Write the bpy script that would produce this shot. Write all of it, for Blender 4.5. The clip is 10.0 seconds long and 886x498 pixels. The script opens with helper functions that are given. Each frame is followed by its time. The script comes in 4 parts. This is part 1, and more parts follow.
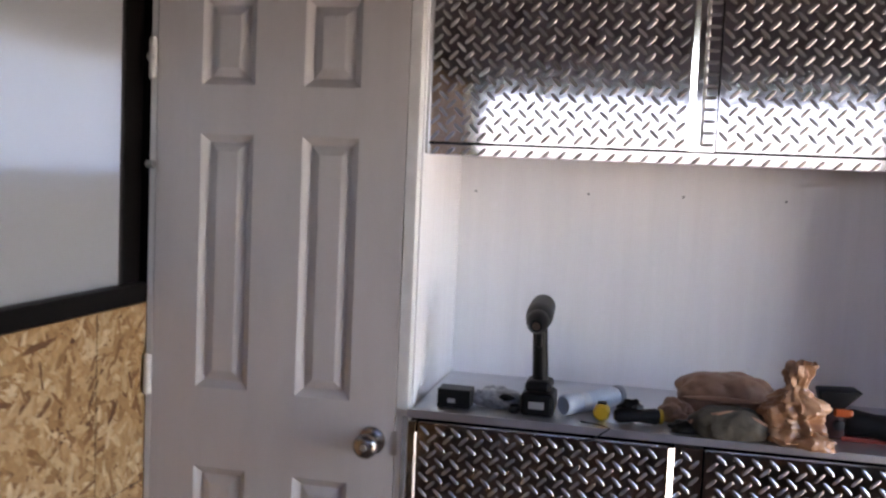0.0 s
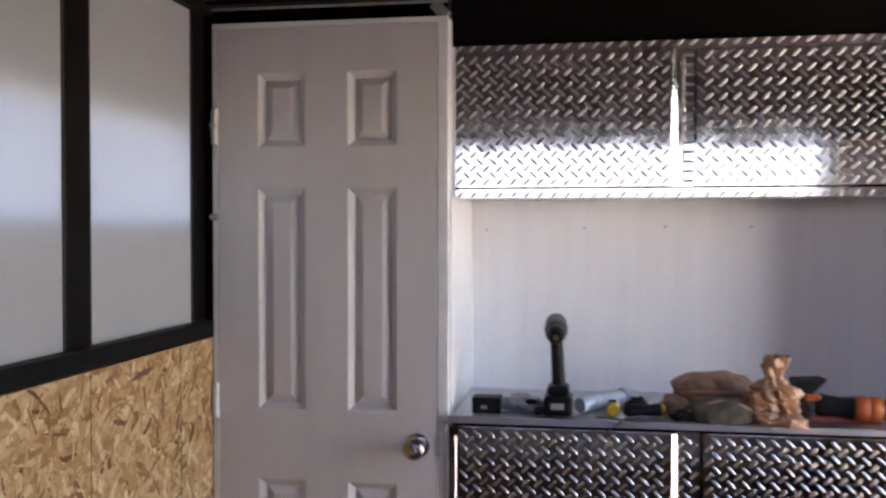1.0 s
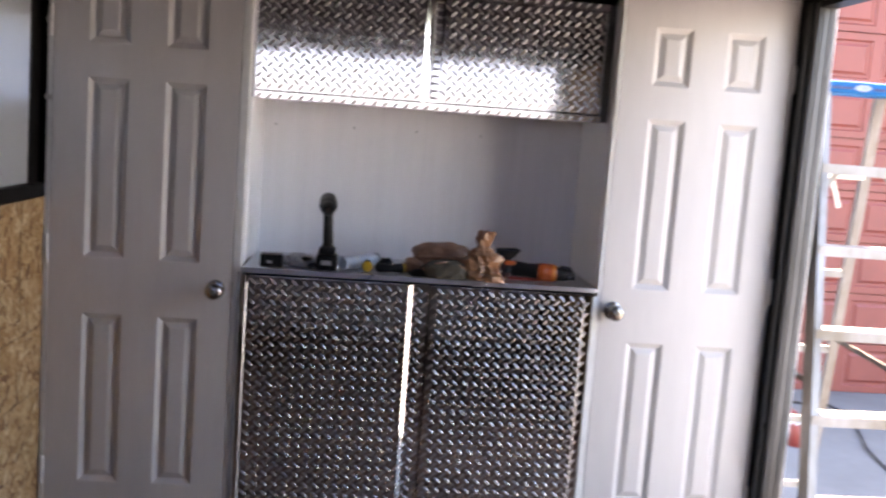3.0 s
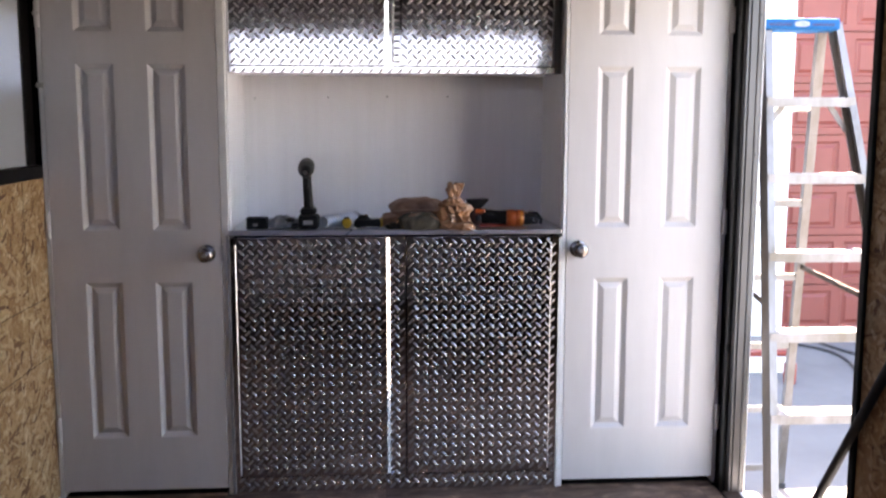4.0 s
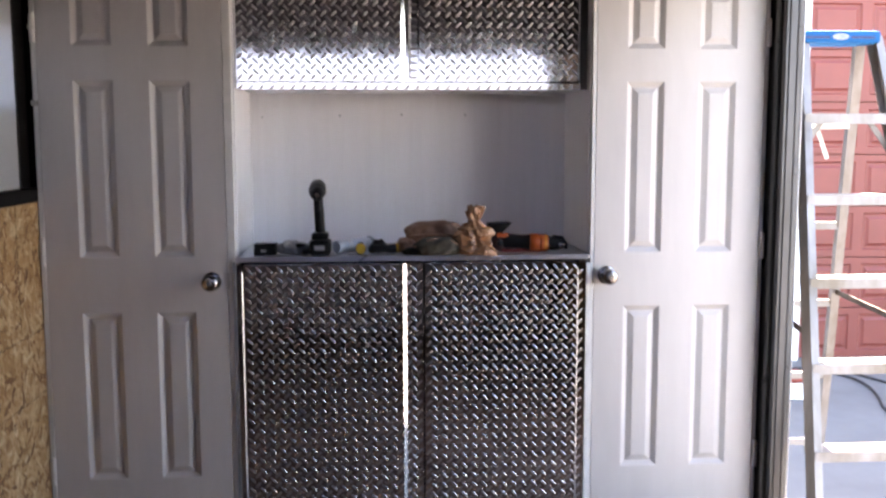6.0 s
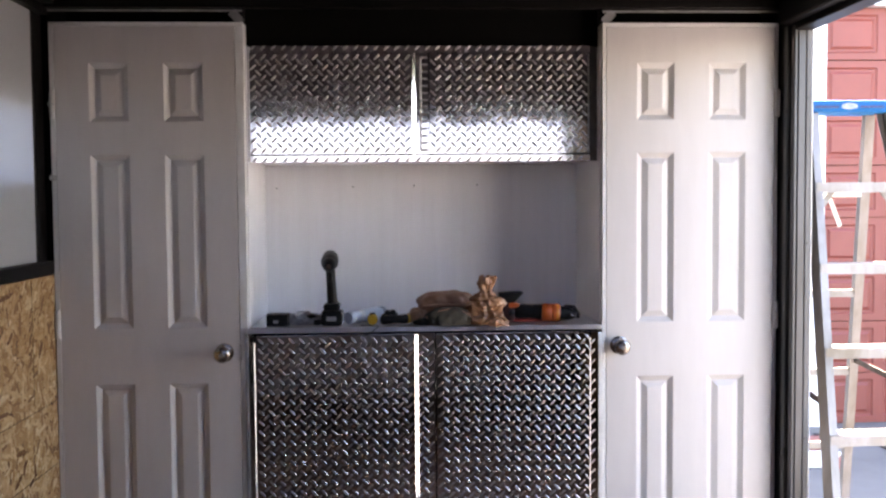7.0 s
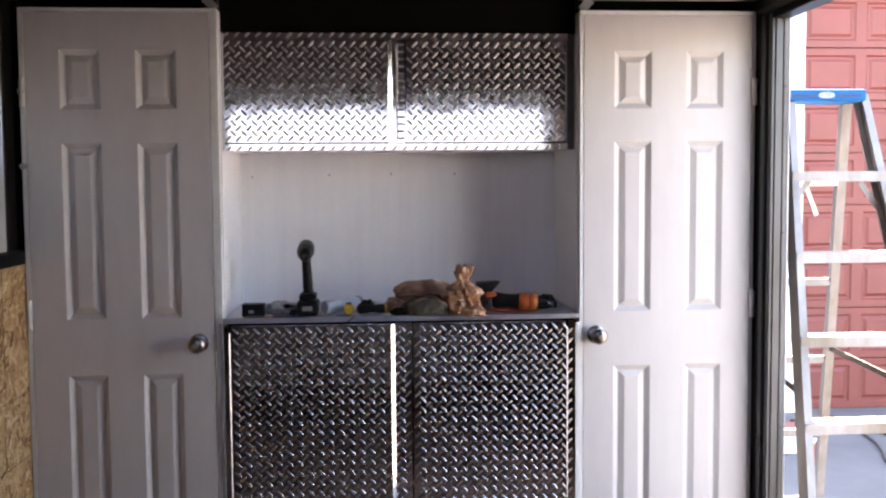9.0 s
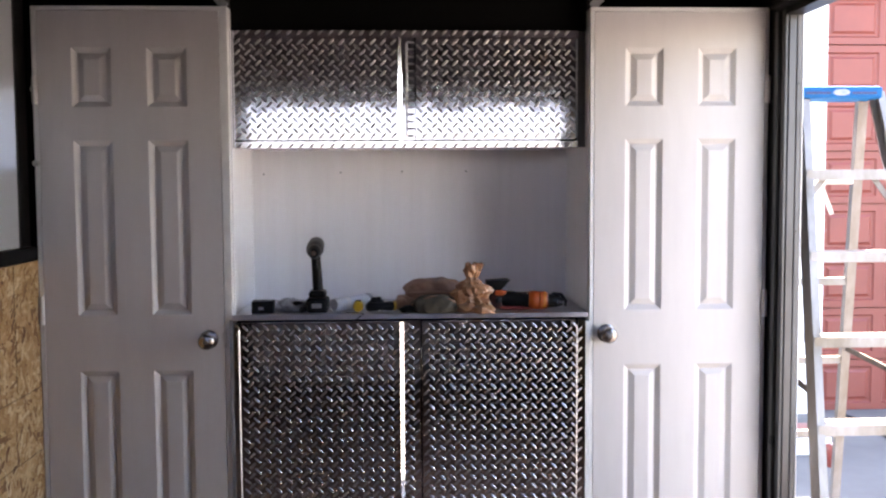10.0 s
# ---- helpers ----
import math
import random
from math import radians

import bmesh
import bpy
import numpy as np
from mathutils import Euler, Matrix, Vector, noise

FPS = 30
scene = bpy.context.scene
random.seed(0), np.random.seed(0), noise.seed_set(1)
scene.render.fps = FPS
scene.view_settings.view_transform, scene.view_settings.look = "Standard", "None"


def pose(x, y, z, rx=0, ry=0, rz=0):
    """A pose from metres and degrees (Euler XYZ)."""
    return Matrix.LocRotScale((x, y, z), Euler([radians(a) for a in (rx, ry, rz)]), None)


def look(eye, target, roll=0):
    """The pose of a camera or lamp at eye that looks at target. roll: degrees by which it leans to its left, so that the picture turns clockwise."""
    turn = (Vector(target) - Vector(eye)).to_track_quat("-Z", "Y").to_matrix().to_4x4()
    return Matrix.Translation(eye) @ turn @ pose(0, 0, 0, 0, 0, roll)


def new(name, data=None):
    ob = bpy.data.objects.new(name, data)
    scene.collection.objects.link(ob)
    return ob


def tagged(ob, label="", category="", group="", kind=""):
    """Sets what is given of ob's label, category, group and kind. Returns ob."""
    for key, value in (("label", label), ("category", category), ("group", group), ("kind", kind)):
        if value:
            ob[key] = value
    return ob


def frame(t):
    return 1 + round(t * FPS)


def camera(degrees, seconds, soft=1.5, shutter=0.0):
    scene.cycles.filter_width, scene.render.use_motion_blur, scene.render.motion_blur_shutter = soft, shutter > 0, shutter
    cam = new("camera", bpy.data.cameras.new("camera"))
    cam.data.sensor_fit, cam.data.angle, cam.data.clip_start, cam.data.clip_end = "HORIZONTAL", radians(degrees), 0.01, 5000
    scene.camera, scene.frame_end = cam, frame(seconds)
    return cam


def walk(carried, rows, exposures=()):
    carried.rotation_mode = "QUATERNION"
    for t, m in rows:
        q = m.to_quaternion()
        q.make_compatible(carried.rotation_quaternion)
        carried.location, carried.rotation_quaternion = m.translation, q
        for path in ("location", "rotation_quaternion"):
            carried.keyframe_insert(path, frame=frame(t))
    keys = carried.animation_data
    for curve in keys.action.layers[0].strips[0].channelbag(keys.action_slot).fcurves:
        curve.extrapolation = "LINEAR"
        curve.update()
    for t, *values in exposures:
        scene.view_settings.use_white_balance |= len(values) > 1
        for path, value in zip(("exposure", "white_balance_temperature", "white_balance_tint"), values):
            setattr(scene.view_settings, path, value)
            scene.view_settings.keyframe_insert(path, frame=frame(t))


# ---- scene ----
cam = camera(50.0, 10.0, soft=2.3, shutter=0.5)
PATH = [
    (0, (0.007, -2.062, 1.55), (-0.419, -0.114, 1.394), 2.5),
    (0.5, (-0.02, -2.249, 1.549), (-0.439, -0.295, 1.463), -0.4),
    (1, (-0.117, -2.484, 1.511), (-0.44, -0.51, 1.47), -0.0),
    (1.5, (-0.016, -2.752, 1.491), (-0.176, -0.76, 1.395), -3.1),
    (2, (0.002, -2.973, 1.48), (-0.114, -0.98, 1.371), -5.1),
    (2.5, (-0.131, -3.122, 1.482), (-0.205, -1.131, 1.305), -1.8),
    (3, (-0.107, -3.265, 1.513), (0.066, -1.287, 1.276), 4.2),
    (3.2, (-0.122, -3.331, 1.492), (0.122, -1.357, 1.283), 3.4),
    (4.3, (0.072, -3.551, 1.424), (0.184, -1.582, 1.097), -0.6),
    (4.5, (0.072, -3.527, 1.43), (0.182, -1.562, 1.072), -0.1),
    (5, (0.031, -3.45, 1.418), (0.162, -1.473, 1.144), -0.3),
    (5.5, (-0.092, -3.338, 1.418), (0.12, -1.371, 1.121), 1.9),
    (6, (-0.026, -3.313, 1.417), (0.116, -1.331, 1.191), -0.1),
    (6.2, (-0.043, -3.308, 1.425), (0.090, -1.322, 1.237), -0.7),
    (7.3, (0.023, -3.327, 1.453), (0.111, -1.332, 1.378), -0.2),
    (7.5, (0.017, -3.325, 1.443), (0.109, -1.328, 1.379), -0.0),
    (8, (0.012, -3.304, 1.468), (0.139, -1.311, 1.367), 0.0),
    (8.5, (0.007, -3.307, 1.444), (0.154, -1.315, 1.345), -0.9),
    (9, (0.03, -3.304, 1.462), (0.165, -1.312, 1.334), -0.4),
    (9.5, (0.032, -3.302, 1.45), (0.161, -1.31, 1.322), -0.8),
    (10, (0.081, -3.301, 1.459), (0.166, -1.307, 1.328), -0.3),
]
walk(cam, [(t, look(eye, target, roll)) for t, eye, target, roll in PATH], [(0, 5.0, 7650, 22), (0.6, 5.1, 7650, 22), (1.2, 5.06, 7650, 22), (2.2, 4.70, 7650, 22), (3.0, 4.57, 7750, 22), (10, 4.60, 7750, 22)])

# ---- sky, sun, exposure ----
SUN = Vector((0.03, 0.74, 0.86)).normalized()
world = bpy.data.worlds.new("sky")
scene.world = world
world.use_nodes = True
wn = world.node_tree
sky = wn.nodes.new("ShaderNodeTexSky")
sky.sky_type, sky.sun_disc = "NISHITA", False
sky.sun_elevation = math.asin(SUN.z)
sky.sun_rotation = math.atan2(SUN.x, SUN.y)
wn.links.new(sky.outputs[0], wn.nodes["Background"].inputs[0])
wn.nodes["Background"].inputs[1].default_value = 0.10
sun = new("sun", bpy.data.lights.new("sun", "SUN"))
sun.data.energy, sun.data.angle, sun.data.color = 5.0, radians(0.6), (1, 0.95, 0.88)
sun.matrix_world = look((0, 0, 30), Vector((0, 0, 30)) - SUN)


# ---- materials ----
def material(name, colour, rough=0.5, metal=0.0, second=None, scale=8.0, stretch=(1, 1, 1), bump=0.0, bump_scale=120.0, rough_var=0.0, spec=0.5, random_value=0.0):
    """A principled material with two scales of noise in its colour, and grain in its relief."""
    m = bpy.data.materials.new(name)
    m.use_nodes = True
    t = m.node_tree
    p = t.nodes["Principled BSDF"]
    p.inputs["Roughness"].default_value = rough
    p.inputs["Metallic"].default_value = metal
    p.inputs["Specular IOR Level"].default_value = spec
    co = t.nodes.new("ShaderNodeTexCoord")
    mp = t.nodes.new("ShaderNodeMapping")
    mp.inputs["Scale"].default_value = stretch
    t.links.new(co.outputs["Object"], mp.inputs["Vector"])
    n1 = t.nodes.new("ShaderNodeTexNoise")
    n1.inputs["Scale"].default_value, n1.inputs["Detail"].default_value = scale, 6
    n1.inputs["Roughness"].default_value = 0.65
    t.links.new(mp.outputs[0], n1.inputs["Vector"])
    ramp = t.nodes.new("ShaderNodeValToRGB")
    second = second or tuple(c * 0.88 for c in colour)
    ramp.color_ramp.elements[0].position, ramp.color_ramp.elements[1].position = 0.35, 0.68
    ramp.color_ramp.elements[0].color, ramp.color_ramp.elements[1].color = (*second, 1), (*colour, 1)
    t.links.new(n1.outputs[0], ramp.inputs[0])
    out = ramp.outputs[0]
    if random_value:
        info = t.nodes.new("ShaderNodeObjectInfo")
        mr = t.nodes.new("ShaderNodeMapRange")
        mr.inputs["To Min"].default_value, mr.inputs["To Max"].default_value = 1 - random_value, 1 + random_value
        t.links.new(info.outputs["Random"], mr.inputs["Value"])
        hsv = t.nodes.new("ShaderNodeHueSaturation")
        t.links.new(mr.outputs[0], hsv.inputs["Value"])
        t.links.new(out, hsv.inputs["Color"])
        out = hsv.outputs[0]
    t.links.new(out, p.inputs["Base Color"])
    if rough_var:
        mr2 = t.nodes.new("ShaderNodeMapRange")
        mr2.inputs["To Min"].default_value, mr2.inputs["To Max"].default_value = max(0.02, rough - rough_var), rough + rough_var
        t.links.new(n1.outputs[0], mr2.inputs["Value"])
        t.links.new(mr2.outputs[0], p.inputs["Roughness"])
    if bump:
        n2 = t.nodes.new("ShaderNodeTexNoise")
        n2.inputs["Scale"].default_value, n2.inputs["Detail"].default_value = bump_scale, 4
        t.links.new(mp.outputs[0], n2.inputs["Vector"])
        b = t.nodes.new("ShaderNodeBump")
        b.inputs["Strength"].default_value, b.inputs["Distance"].default_value = bump, 0.002
        t.links.new(n2.outputs[0], b.inputs["Height"])
        t.links.new(b.outputs[0], p.inputs["Normal"])
    return m


def strand_material():
    """Wood strands, each of its own tone, with a fine grain."""
    m = bpy.data.materials.new("wood_strands")
    m.use_nodes = True
    t = m.node_tree
    p = t.nodes["Principled BSDF"]
    p.inputs["Roughness"].default_value = 0.62
    p.inputs["Specular IOR Level"].default_value = 0.3
    geo = t.nodes.new("ShaderNodeNewGeometry")
    ramp = t.nodes.new("ShaderNodeValToRGB")
    els = ramp.color_ramp.elements
    els[0].position, els[0].color = 0.0, (0.13, 0.05, 0.018, 1)
    els[1].position, els[1].color = 1.0, (0.76, 0.57, 0.36, 1)
    for at, c in ((0.07, (0.26, 0.12, 0.045)), (0.20, (0.41, 0.225, 0.09)), (0.55, (0.53, 0.325, 0.15)), (0.84, (0.64, 0.44, 0.24))):
        e = els.new(at)
        e.color = (*c, 1)
    t.links.new(geo.outputs["Random Per Island"], ramp.inputs[0])
    co = t.nodes.new("ShaderNodeTexCoord")
    grain = t.nodes.new("ShaderNodeTexNoise")
    grain.inputs["Scale"].default_value, grain.inputs["Detail"].default_value = 70, 5
    t.links.new(co.outputs["Object"], grain.inputs["Vector"])
    gm = t.nodes.new("ShaderNodeMapRange")
    gm.inputs["To Min"].default_value, gm.inputs["To Max"].default_value = 0.50, 1.06
    t.links.new(grain.outputs[0], gm.inputs["Value"])
    hsv = t.nodes.new("ShaderNodeHueSaturation")
    t.links.new(gm.outputs[0], hsv.inputs["Value"])
    t.links.new(ramp.outputs[0], hsv.inputs["Color"])
    t.links.new(hsv.outputs[0], p.inputs["Base Color"])
    b = t.nodes.new("ShaderNodeBump")
    b.inputs["Strength"].default_value, b.inputs["Distance"].default_value = 0.35, 0.001
    t.links.new(grain.outputs[0], b.inputs["Height"])
    t.links.new(b.outputs[0], p.inputs["Normal"])
    return m


def frosted_material():
    """White obscured plastic: part scatters, part lets blurred daylight through."""
    m = bpy.data.materials.new("frosted_plastic")
    m.use_nodes = True
    t = m.node_tree
    p = t.nodes["Principled BSDF"]
    p.inputs["Base Color"].default_value = (0.42, 0.43, 0.44, 1)
    p.inputs["Roughness"].default_value = 0.55
    p.inputs["Specular IOR Level"].default_value = 0.05
    g = t.nodes.new("ShaderNodeBsdfTranslucent")
    g.inputs["Color"].default_value = (0.70, 0.78, 0.88, 1)
    n = t.nodes.new("ShaderNodeTexNoise")
    n.inputs["Scale"].default_value = 3
    mr = t.nodes.new("ShaderNodeMapRange")
    mr.inputs["To Min"].default_value, mr.inputs["To Max"].default_value = 0.20, 0.25
    t.links.new(n.outputs[0], mr.inputs["Value"])
    mix = t.nodes.new("ShaderNodeMixShader")
    t.links.new(mr.outputs[0], mix.inputs[0])
    t.links.new(p.outputs[0], mix.inputs[1])
    t.links.new(g.outputs[0], mix.inputs[2])
    t.links.new(mix.outputs[0], t.nodes["Material Output"].inputs[0])
    return m


# for an added pane, out of view, that cuts the daylight from behind
def tinted_material():
    m = bpy.data.materials.new("rear_dimming_pane")
    m.use_nodes = True
    t = m.node_tree
    clear = t.nodes.new("ShaderNodeBsdfTransparent")
    clear.inputs["Color"].default_value = (0.46, 0.465, 0.545, 1)
    gloss = t.nodes.new("ShaderNodeBsdfGlossy")
    gloss.inputs["Roughness"].default_value = 0.03
    mix = t.nodes.new("ShaderNodeMixShader")
    mix.inputs[0].default_value = 0.05
    t.links.new(clear.outputs[0], mix.inputs[1])
    t.links.new(gloss.outputs[0], mix.inputs[2])
    t.links.new(mix.outputs[0], t.nodes["Material Output"].inputs[0])
    return m


def slate_vinyl():
    """Brown vinyl printed as slate: cloudy patches, pale diagonal streaks, dark cracks."""
    m = bpy.data.materials.new("slate_vinyl")
    m.use_nodes = True
    t = m.node_tree
    p = t.nodes["Principled BSDF"]
    p.inputs["Specular IOR Level"].default_value = 0.3
    co = t.nodes.new("ShaderNodeTexCoord")
    info = t.nodes.new("ShaderNodeObjectInfo")
    mp = t.nodes.new("ShaderNodeMapping")
    mp.inputs["Rotation"].default_value = (0, 0, radians(28))
    mp.inputs["Scale"].default_value = (1, 2.6, 1)
    shift = t.nodes.new("ShaderNodeVectorMath")
    shift.operation = "ADD"
    grow = t.nodes.new("ShaderNodeMath")
    grow.operation = "MULTIPLY"
    grow.inputs[1].default_value = 30
    t.links.new(info.outputs["Random"], grow.inputs[0])
    t.links.new(co.outputs["Object"], shift.inputs[0])
    t.links.new(grow.outputs[0], shift.inputs[1])
    t.links.new(shift.outputs[0], mp.inputs["Vector"])
    streak = t.nodes.new("ShaderNodeTexNoise")
    streak.inputs["Scale"].default_value, streak.inputs["Detail"].default_value = 7, 9
    streak.inputs["Roughness"].default_value, streak.inputs["Distortion"].default_value = 0.68, 0.9
    t.links.new(mp.outputs[0], streak.inputs["Vector"])
    ramp = t.nodes.new("ShaderNodeValToRGB")
    els = ramp.color_ramp.elements
    els[0].position, els[0].color = 0.30, (0.045, 0.024, 0.015, 1)
    els[1].position, els[1].color = 0.70, (0.44, 0.31, 0.22, 1)
    for at, c in ((0.44, (0.105, 0.060, 0.040)), (0.56, (0.185, 0.115, 0.080))):
        els.new(at).color = (*c, 1)
    t.links.new(streak.outputs[0], ramp.inputs[0])
    cloud = t.nodes.new("ShaderNodeTexNoise")
    cloud.inputs["Scale"].default_value, cloud.inputs["Detail"].default_value = 2.3, 3
    t.links.new(shift.outputs[0], cloud.inputs["Vector"])
    mr = t.nodes.new("ShaderNodeMapRange")
    mr.inputs["From Min"].default_value, mr.inputs["From Max"].default_value = 0.3, 0.7
    mr.inputs["To Min"].default_value, mr.inputs["To Max"].default_value = 0.65, 1.35
    t.links.new(cloud.outputs[0], mr.inputs["Value"])
    hsv = t.nodes.new("ShaderNodeHueSaturation")
    t.links.new(mr.outputs[0], hsv.inputs["Value"])
    t.links.new(ramp.outputs[0], hsv.inputs["Color"])
    t.links.new(hsv.outputs[0], p.inputs["Base Color"])
    rr = t.nodes.new("ShaderNodeMapRange")
    rr.inputs["To Min"].default_value, rr.inputs["To Max"].default_value = 0.62, 0.38
    t.links.new(streak.outputs[0], rr.inputs["Value"])
    t.links.new(rr.outputs[0], p.inputs["Roughness"])
    b = t.nodes.new("ShaderNodeBump")
    b.inputs["Strength"].default_value, b.inputs["Distance"].default_value = 0.35, 0.002
    t.links.new(streak.outputs[0], b.inputs["Height"])
    t.links.new(b.outputs[0], p.inputs["Normal"])
    return m


TINTED = tinted_material()
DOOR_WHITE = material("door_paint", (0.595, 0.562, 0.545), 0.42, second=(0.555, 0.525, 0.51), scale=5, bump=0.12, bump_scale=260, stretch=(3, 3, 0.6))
TRIM_WHITE = material("trim_paint", (0.80, 0.79, 0.77), 0.4, scale=14, bump=0.1)
PANEL_WHITE = material("alcove_board", (0.90, 0.892, 0.905), 0.5, second=(0.85, 0.842, 0.855), scale=6, stretch=(5, 5, 0.35), bump=0.25, bump_scale=60)
PLATE = material("bright_tread_plate", (0.78, 0.77, 0.77), 0.075, 1.0, second=(0.68, 0.67, 0.67), scale=20, bump=0.22, bump_scale=13, rough_var=0.025)
LUG = material("worn_lug_metal", (0.45, 0.432, 0.432), 0.32, 1.0, second=(0.36, 0.346, 0.346), scale=40, rough_var=0.06)
ALU = material("polished_aluminium", (0.90, 0.90, 0.90), 0.12, 1.0, scale=30, rough_var=0.04)
SHEET = material("dull_aluminium_sheet", (0.62, 0.62, 0.64), 0.38, 1.0, scale=12, bump=0.06, rough_var=0.1)
BLACK = material("black_paint", (0.004, 0.0035, 0.0035), 0.45, second=(0.007, 0.006, 0.006), scale=10, bump=0.1, spec=0.08)
# near-black colour stands in for unlit space behind and between parts
DARK_VOID = material("void_black", (0.003, 0.003, 0.003), 0.9, scale=9, spec=0.1)
FRAME_GREY = material("grey_metal_frame", (0.09, 0.088, 0.089), 0.42, 0.3, second=(0.045, 0.043, 0.043), scale=7, stretch=(1, 1, 0.25), bump=0.15, rough_var=0.1)
SPREADER = material("rusty_brown_steel", (0.16, 0.12, 0.095), 0.6, 0.4, second=(0.08, 0.055, 0.04), scale=22, bump=0.2)
GREY_SEAL = material("grey_rail", (0.30, 0.30, 0.31), 0.5, second=(0.2, 0.2, 0.2), scale=25, bump=0.15)
DARK_GREY = material("scuffed_dark_board", (0.135, 0.13, 0.124), 0.55, second=(0.06, 0.056, 0.053), scale=9, stretch=(1, 1, 0.3), bump=0.2)
OSB = material("strand_board_core", (0.42, 0.25, 0.105), 0.65, second=(0.28, 0.145, 0.055), scale=30, bump=0.4, bump_scale=60)
STRANDS = strand_material()
# tone chosen for what the lower tread plate reflects
HALF_WALL = material("half_wall_pale_reflector", (0.58, 0.56, 0.565), 0.7, second=(0.50, 0.48, 0.485), scale=4, spec=0.2)
GLOSS_BLACK = material("glossy_black_paint", (0.010, 0.009, 0.009), 0.3, second=(0.016, 0.014, 0.013), scale=8, bump=0.06, bump_scale=30, rough_var=0.08, spec=0.3)
OSB_LINE = material("scored_line", (0.10, 0.06, 0.03), 0.9)
FROST = frosted_material()
VINYL = slate_vinyl()
CEILING = material("ceiling_sheet", (0.145, 0.125, 0.134), 0.8, second=(0.10, 0.086, 0.093), scale=3, spec=0.08)
THRESH = material("brown_threshold", (0.055, 0.035, 0.025), 0.6, second=(0.03, 0.02, 0.015), scale=12, spec=0.2)
CHROME = material("satin_nickel", (0.38, 0.345, 0.32), 0.26, 1.0, scale=20)
HINGE_PALE = material("painted_hinge", (0.68, 0.65, 0.62), 0.4, 0.1, scale=40)
HINGE = material("hinge_steel", (0.55, 0.53, 0.50), 0.35, 1.0, scale=40)
BLACK_PLASTIC = material("black_plastic", (0.006, 0.006, 0.0065), 0.45, scale=20, bump=0.1, spec=0.2)
GREY_PLASTIC = material("grey_plastic", (0.30, 0.31, 0.33), 0.4, scale=20)
DARK_PLASTIC = material("dark_grey_plastic", (0.012, 0.012, 0.013), 0.45, scale=20, spec=0.2)
CLEAR_GREY = material("cloudy_plastic", (0.50, 0.50, 0.52), 0.3, second=(0.18, 0.18, 0.19), scale=45, bump=0.3)
PALE_PLASTIC = material("pale_tube_plastic", (0.52, 0.56, 0.62), 0.35, scale=14)
YELLOW = material("yellow_plastic", (0.58, 0.35, 0.025), 0.4, scale=20)
AMBER = material("amber_plastic", (0.48, 0.17, 0.02), 0.35, scale=20)
ORANGE = material("orange_plastic", (0.34, 0.058, 0.008), 0.4, scale=20)
RED_DARK = material("dark_red_plastic", (0.22, 0.03, 0.02), 0.4, scale=20)
DARK_RED_BLACK = material("dark_red_black_plastic", (0.045, 0.012, 0.009), 0.45, second=(0.012, 0.006, 0.006), scale=16, spec=0.25)
LABEL_GREY = material("worn_label", (0.30, 0.33, 0.37), 0.6, second=(0.16, 0.20, 0.26), scale=60)
LABEL_WHITE = material("label_white", (0.6, 0.6, 0.6), 0.6, scale=30)
KRAFT = material("kraft_paper", (0.46, 0.245, 0.135), 0.3, second=(0.25, 0.11, 0.05), scale=26, bump=0.5, bump_scale=50)
BROWN_BAG = material("brown_bag", (0.34, 0.185, 0.115), 0.55, second=(0.20, 0.105, 0.065), scale=14, bump=0.5, bump_scale=40)
OLIVE = material("dark_olive_cloth", (0.075, 0.062, 0.042), 0.8, second=(0.030, 0.025, 0.017), scale=30, bump=0.5, bump_scale=200)
LADDER_ALU = material("worn_ladder_aluminium", (0.27, 0.266, 0.276), 0.5, 0.5, second=(0.13, 0.117, 0.10), scale=7, stretch=(1, 1, 0.35), bump=0.1, rough_var=0.12)
BLUE = material("blue_plastic", (0.0, 0.095, 0.27), 0.6, second=(0.0, 0.072, 0.21), scale=16, spec=0.12)
BLUE_DARK = material("slot_shade_blue", (0.001, 0.015, 0.09), 0.5, scale=16)
GARAGE_RED = material("red_garage_paint", (0.175, 0.032, 0.022), 0.5, second=(0.15, 0.027, 0.018), scale=5, bump=0.1)
STUCCO = material("white_stucco", (0.82, 0.81, 0.79), 0.8, second=(0.74, 0.73, 0.71), scale=6, bump=0.5, bump_scale=70)
CONCRETE = material("concrete", (0.145, 0.138, 0.130), 0.85, second=(0.11, 0.105, 0.098), scale=1.6, bump=0.4, bump_scale=60)
RUBBER = material("black_rubber", (0.02, 0.018, 0.018), 0.6, scale=30)
WHITE_PLASTIC = material("white_plastic", (0.8, 0.8, 0.8), 0.4, scale=30)


# ---- building blocks ----
def bm_box(bm, x0, x1, y0, y1, z0, z1, bevel=0.0):
    verts = bmesh.ops.create_cube(bm, size=1.0)["verts"]
    bmesh.ops.scale(bm, vec=(x1 - x0, y1 - y0, z1 - z0), verts=verts)
    bmesh.ops.translate(bm, vec=((x0 + x1) / 2, (y0 + y1) / 2, (z0 + z1) / 2), verts=verts)
    if bevel:
        edges = list({e for v in verts for e in v.link_edges})
        bmesh.ops.bevel(bm, geom=edges, offset=bevel, segments=2, affect="EDGES", profile=0.5)
    return verts


def box(x0, x1, y0, y1, z0, z1, bevel=0.002):
    bm = bmesh.new()
    bm_box(bm, x0, x1, y0, y1, z0, z1, bevel)
    return bm


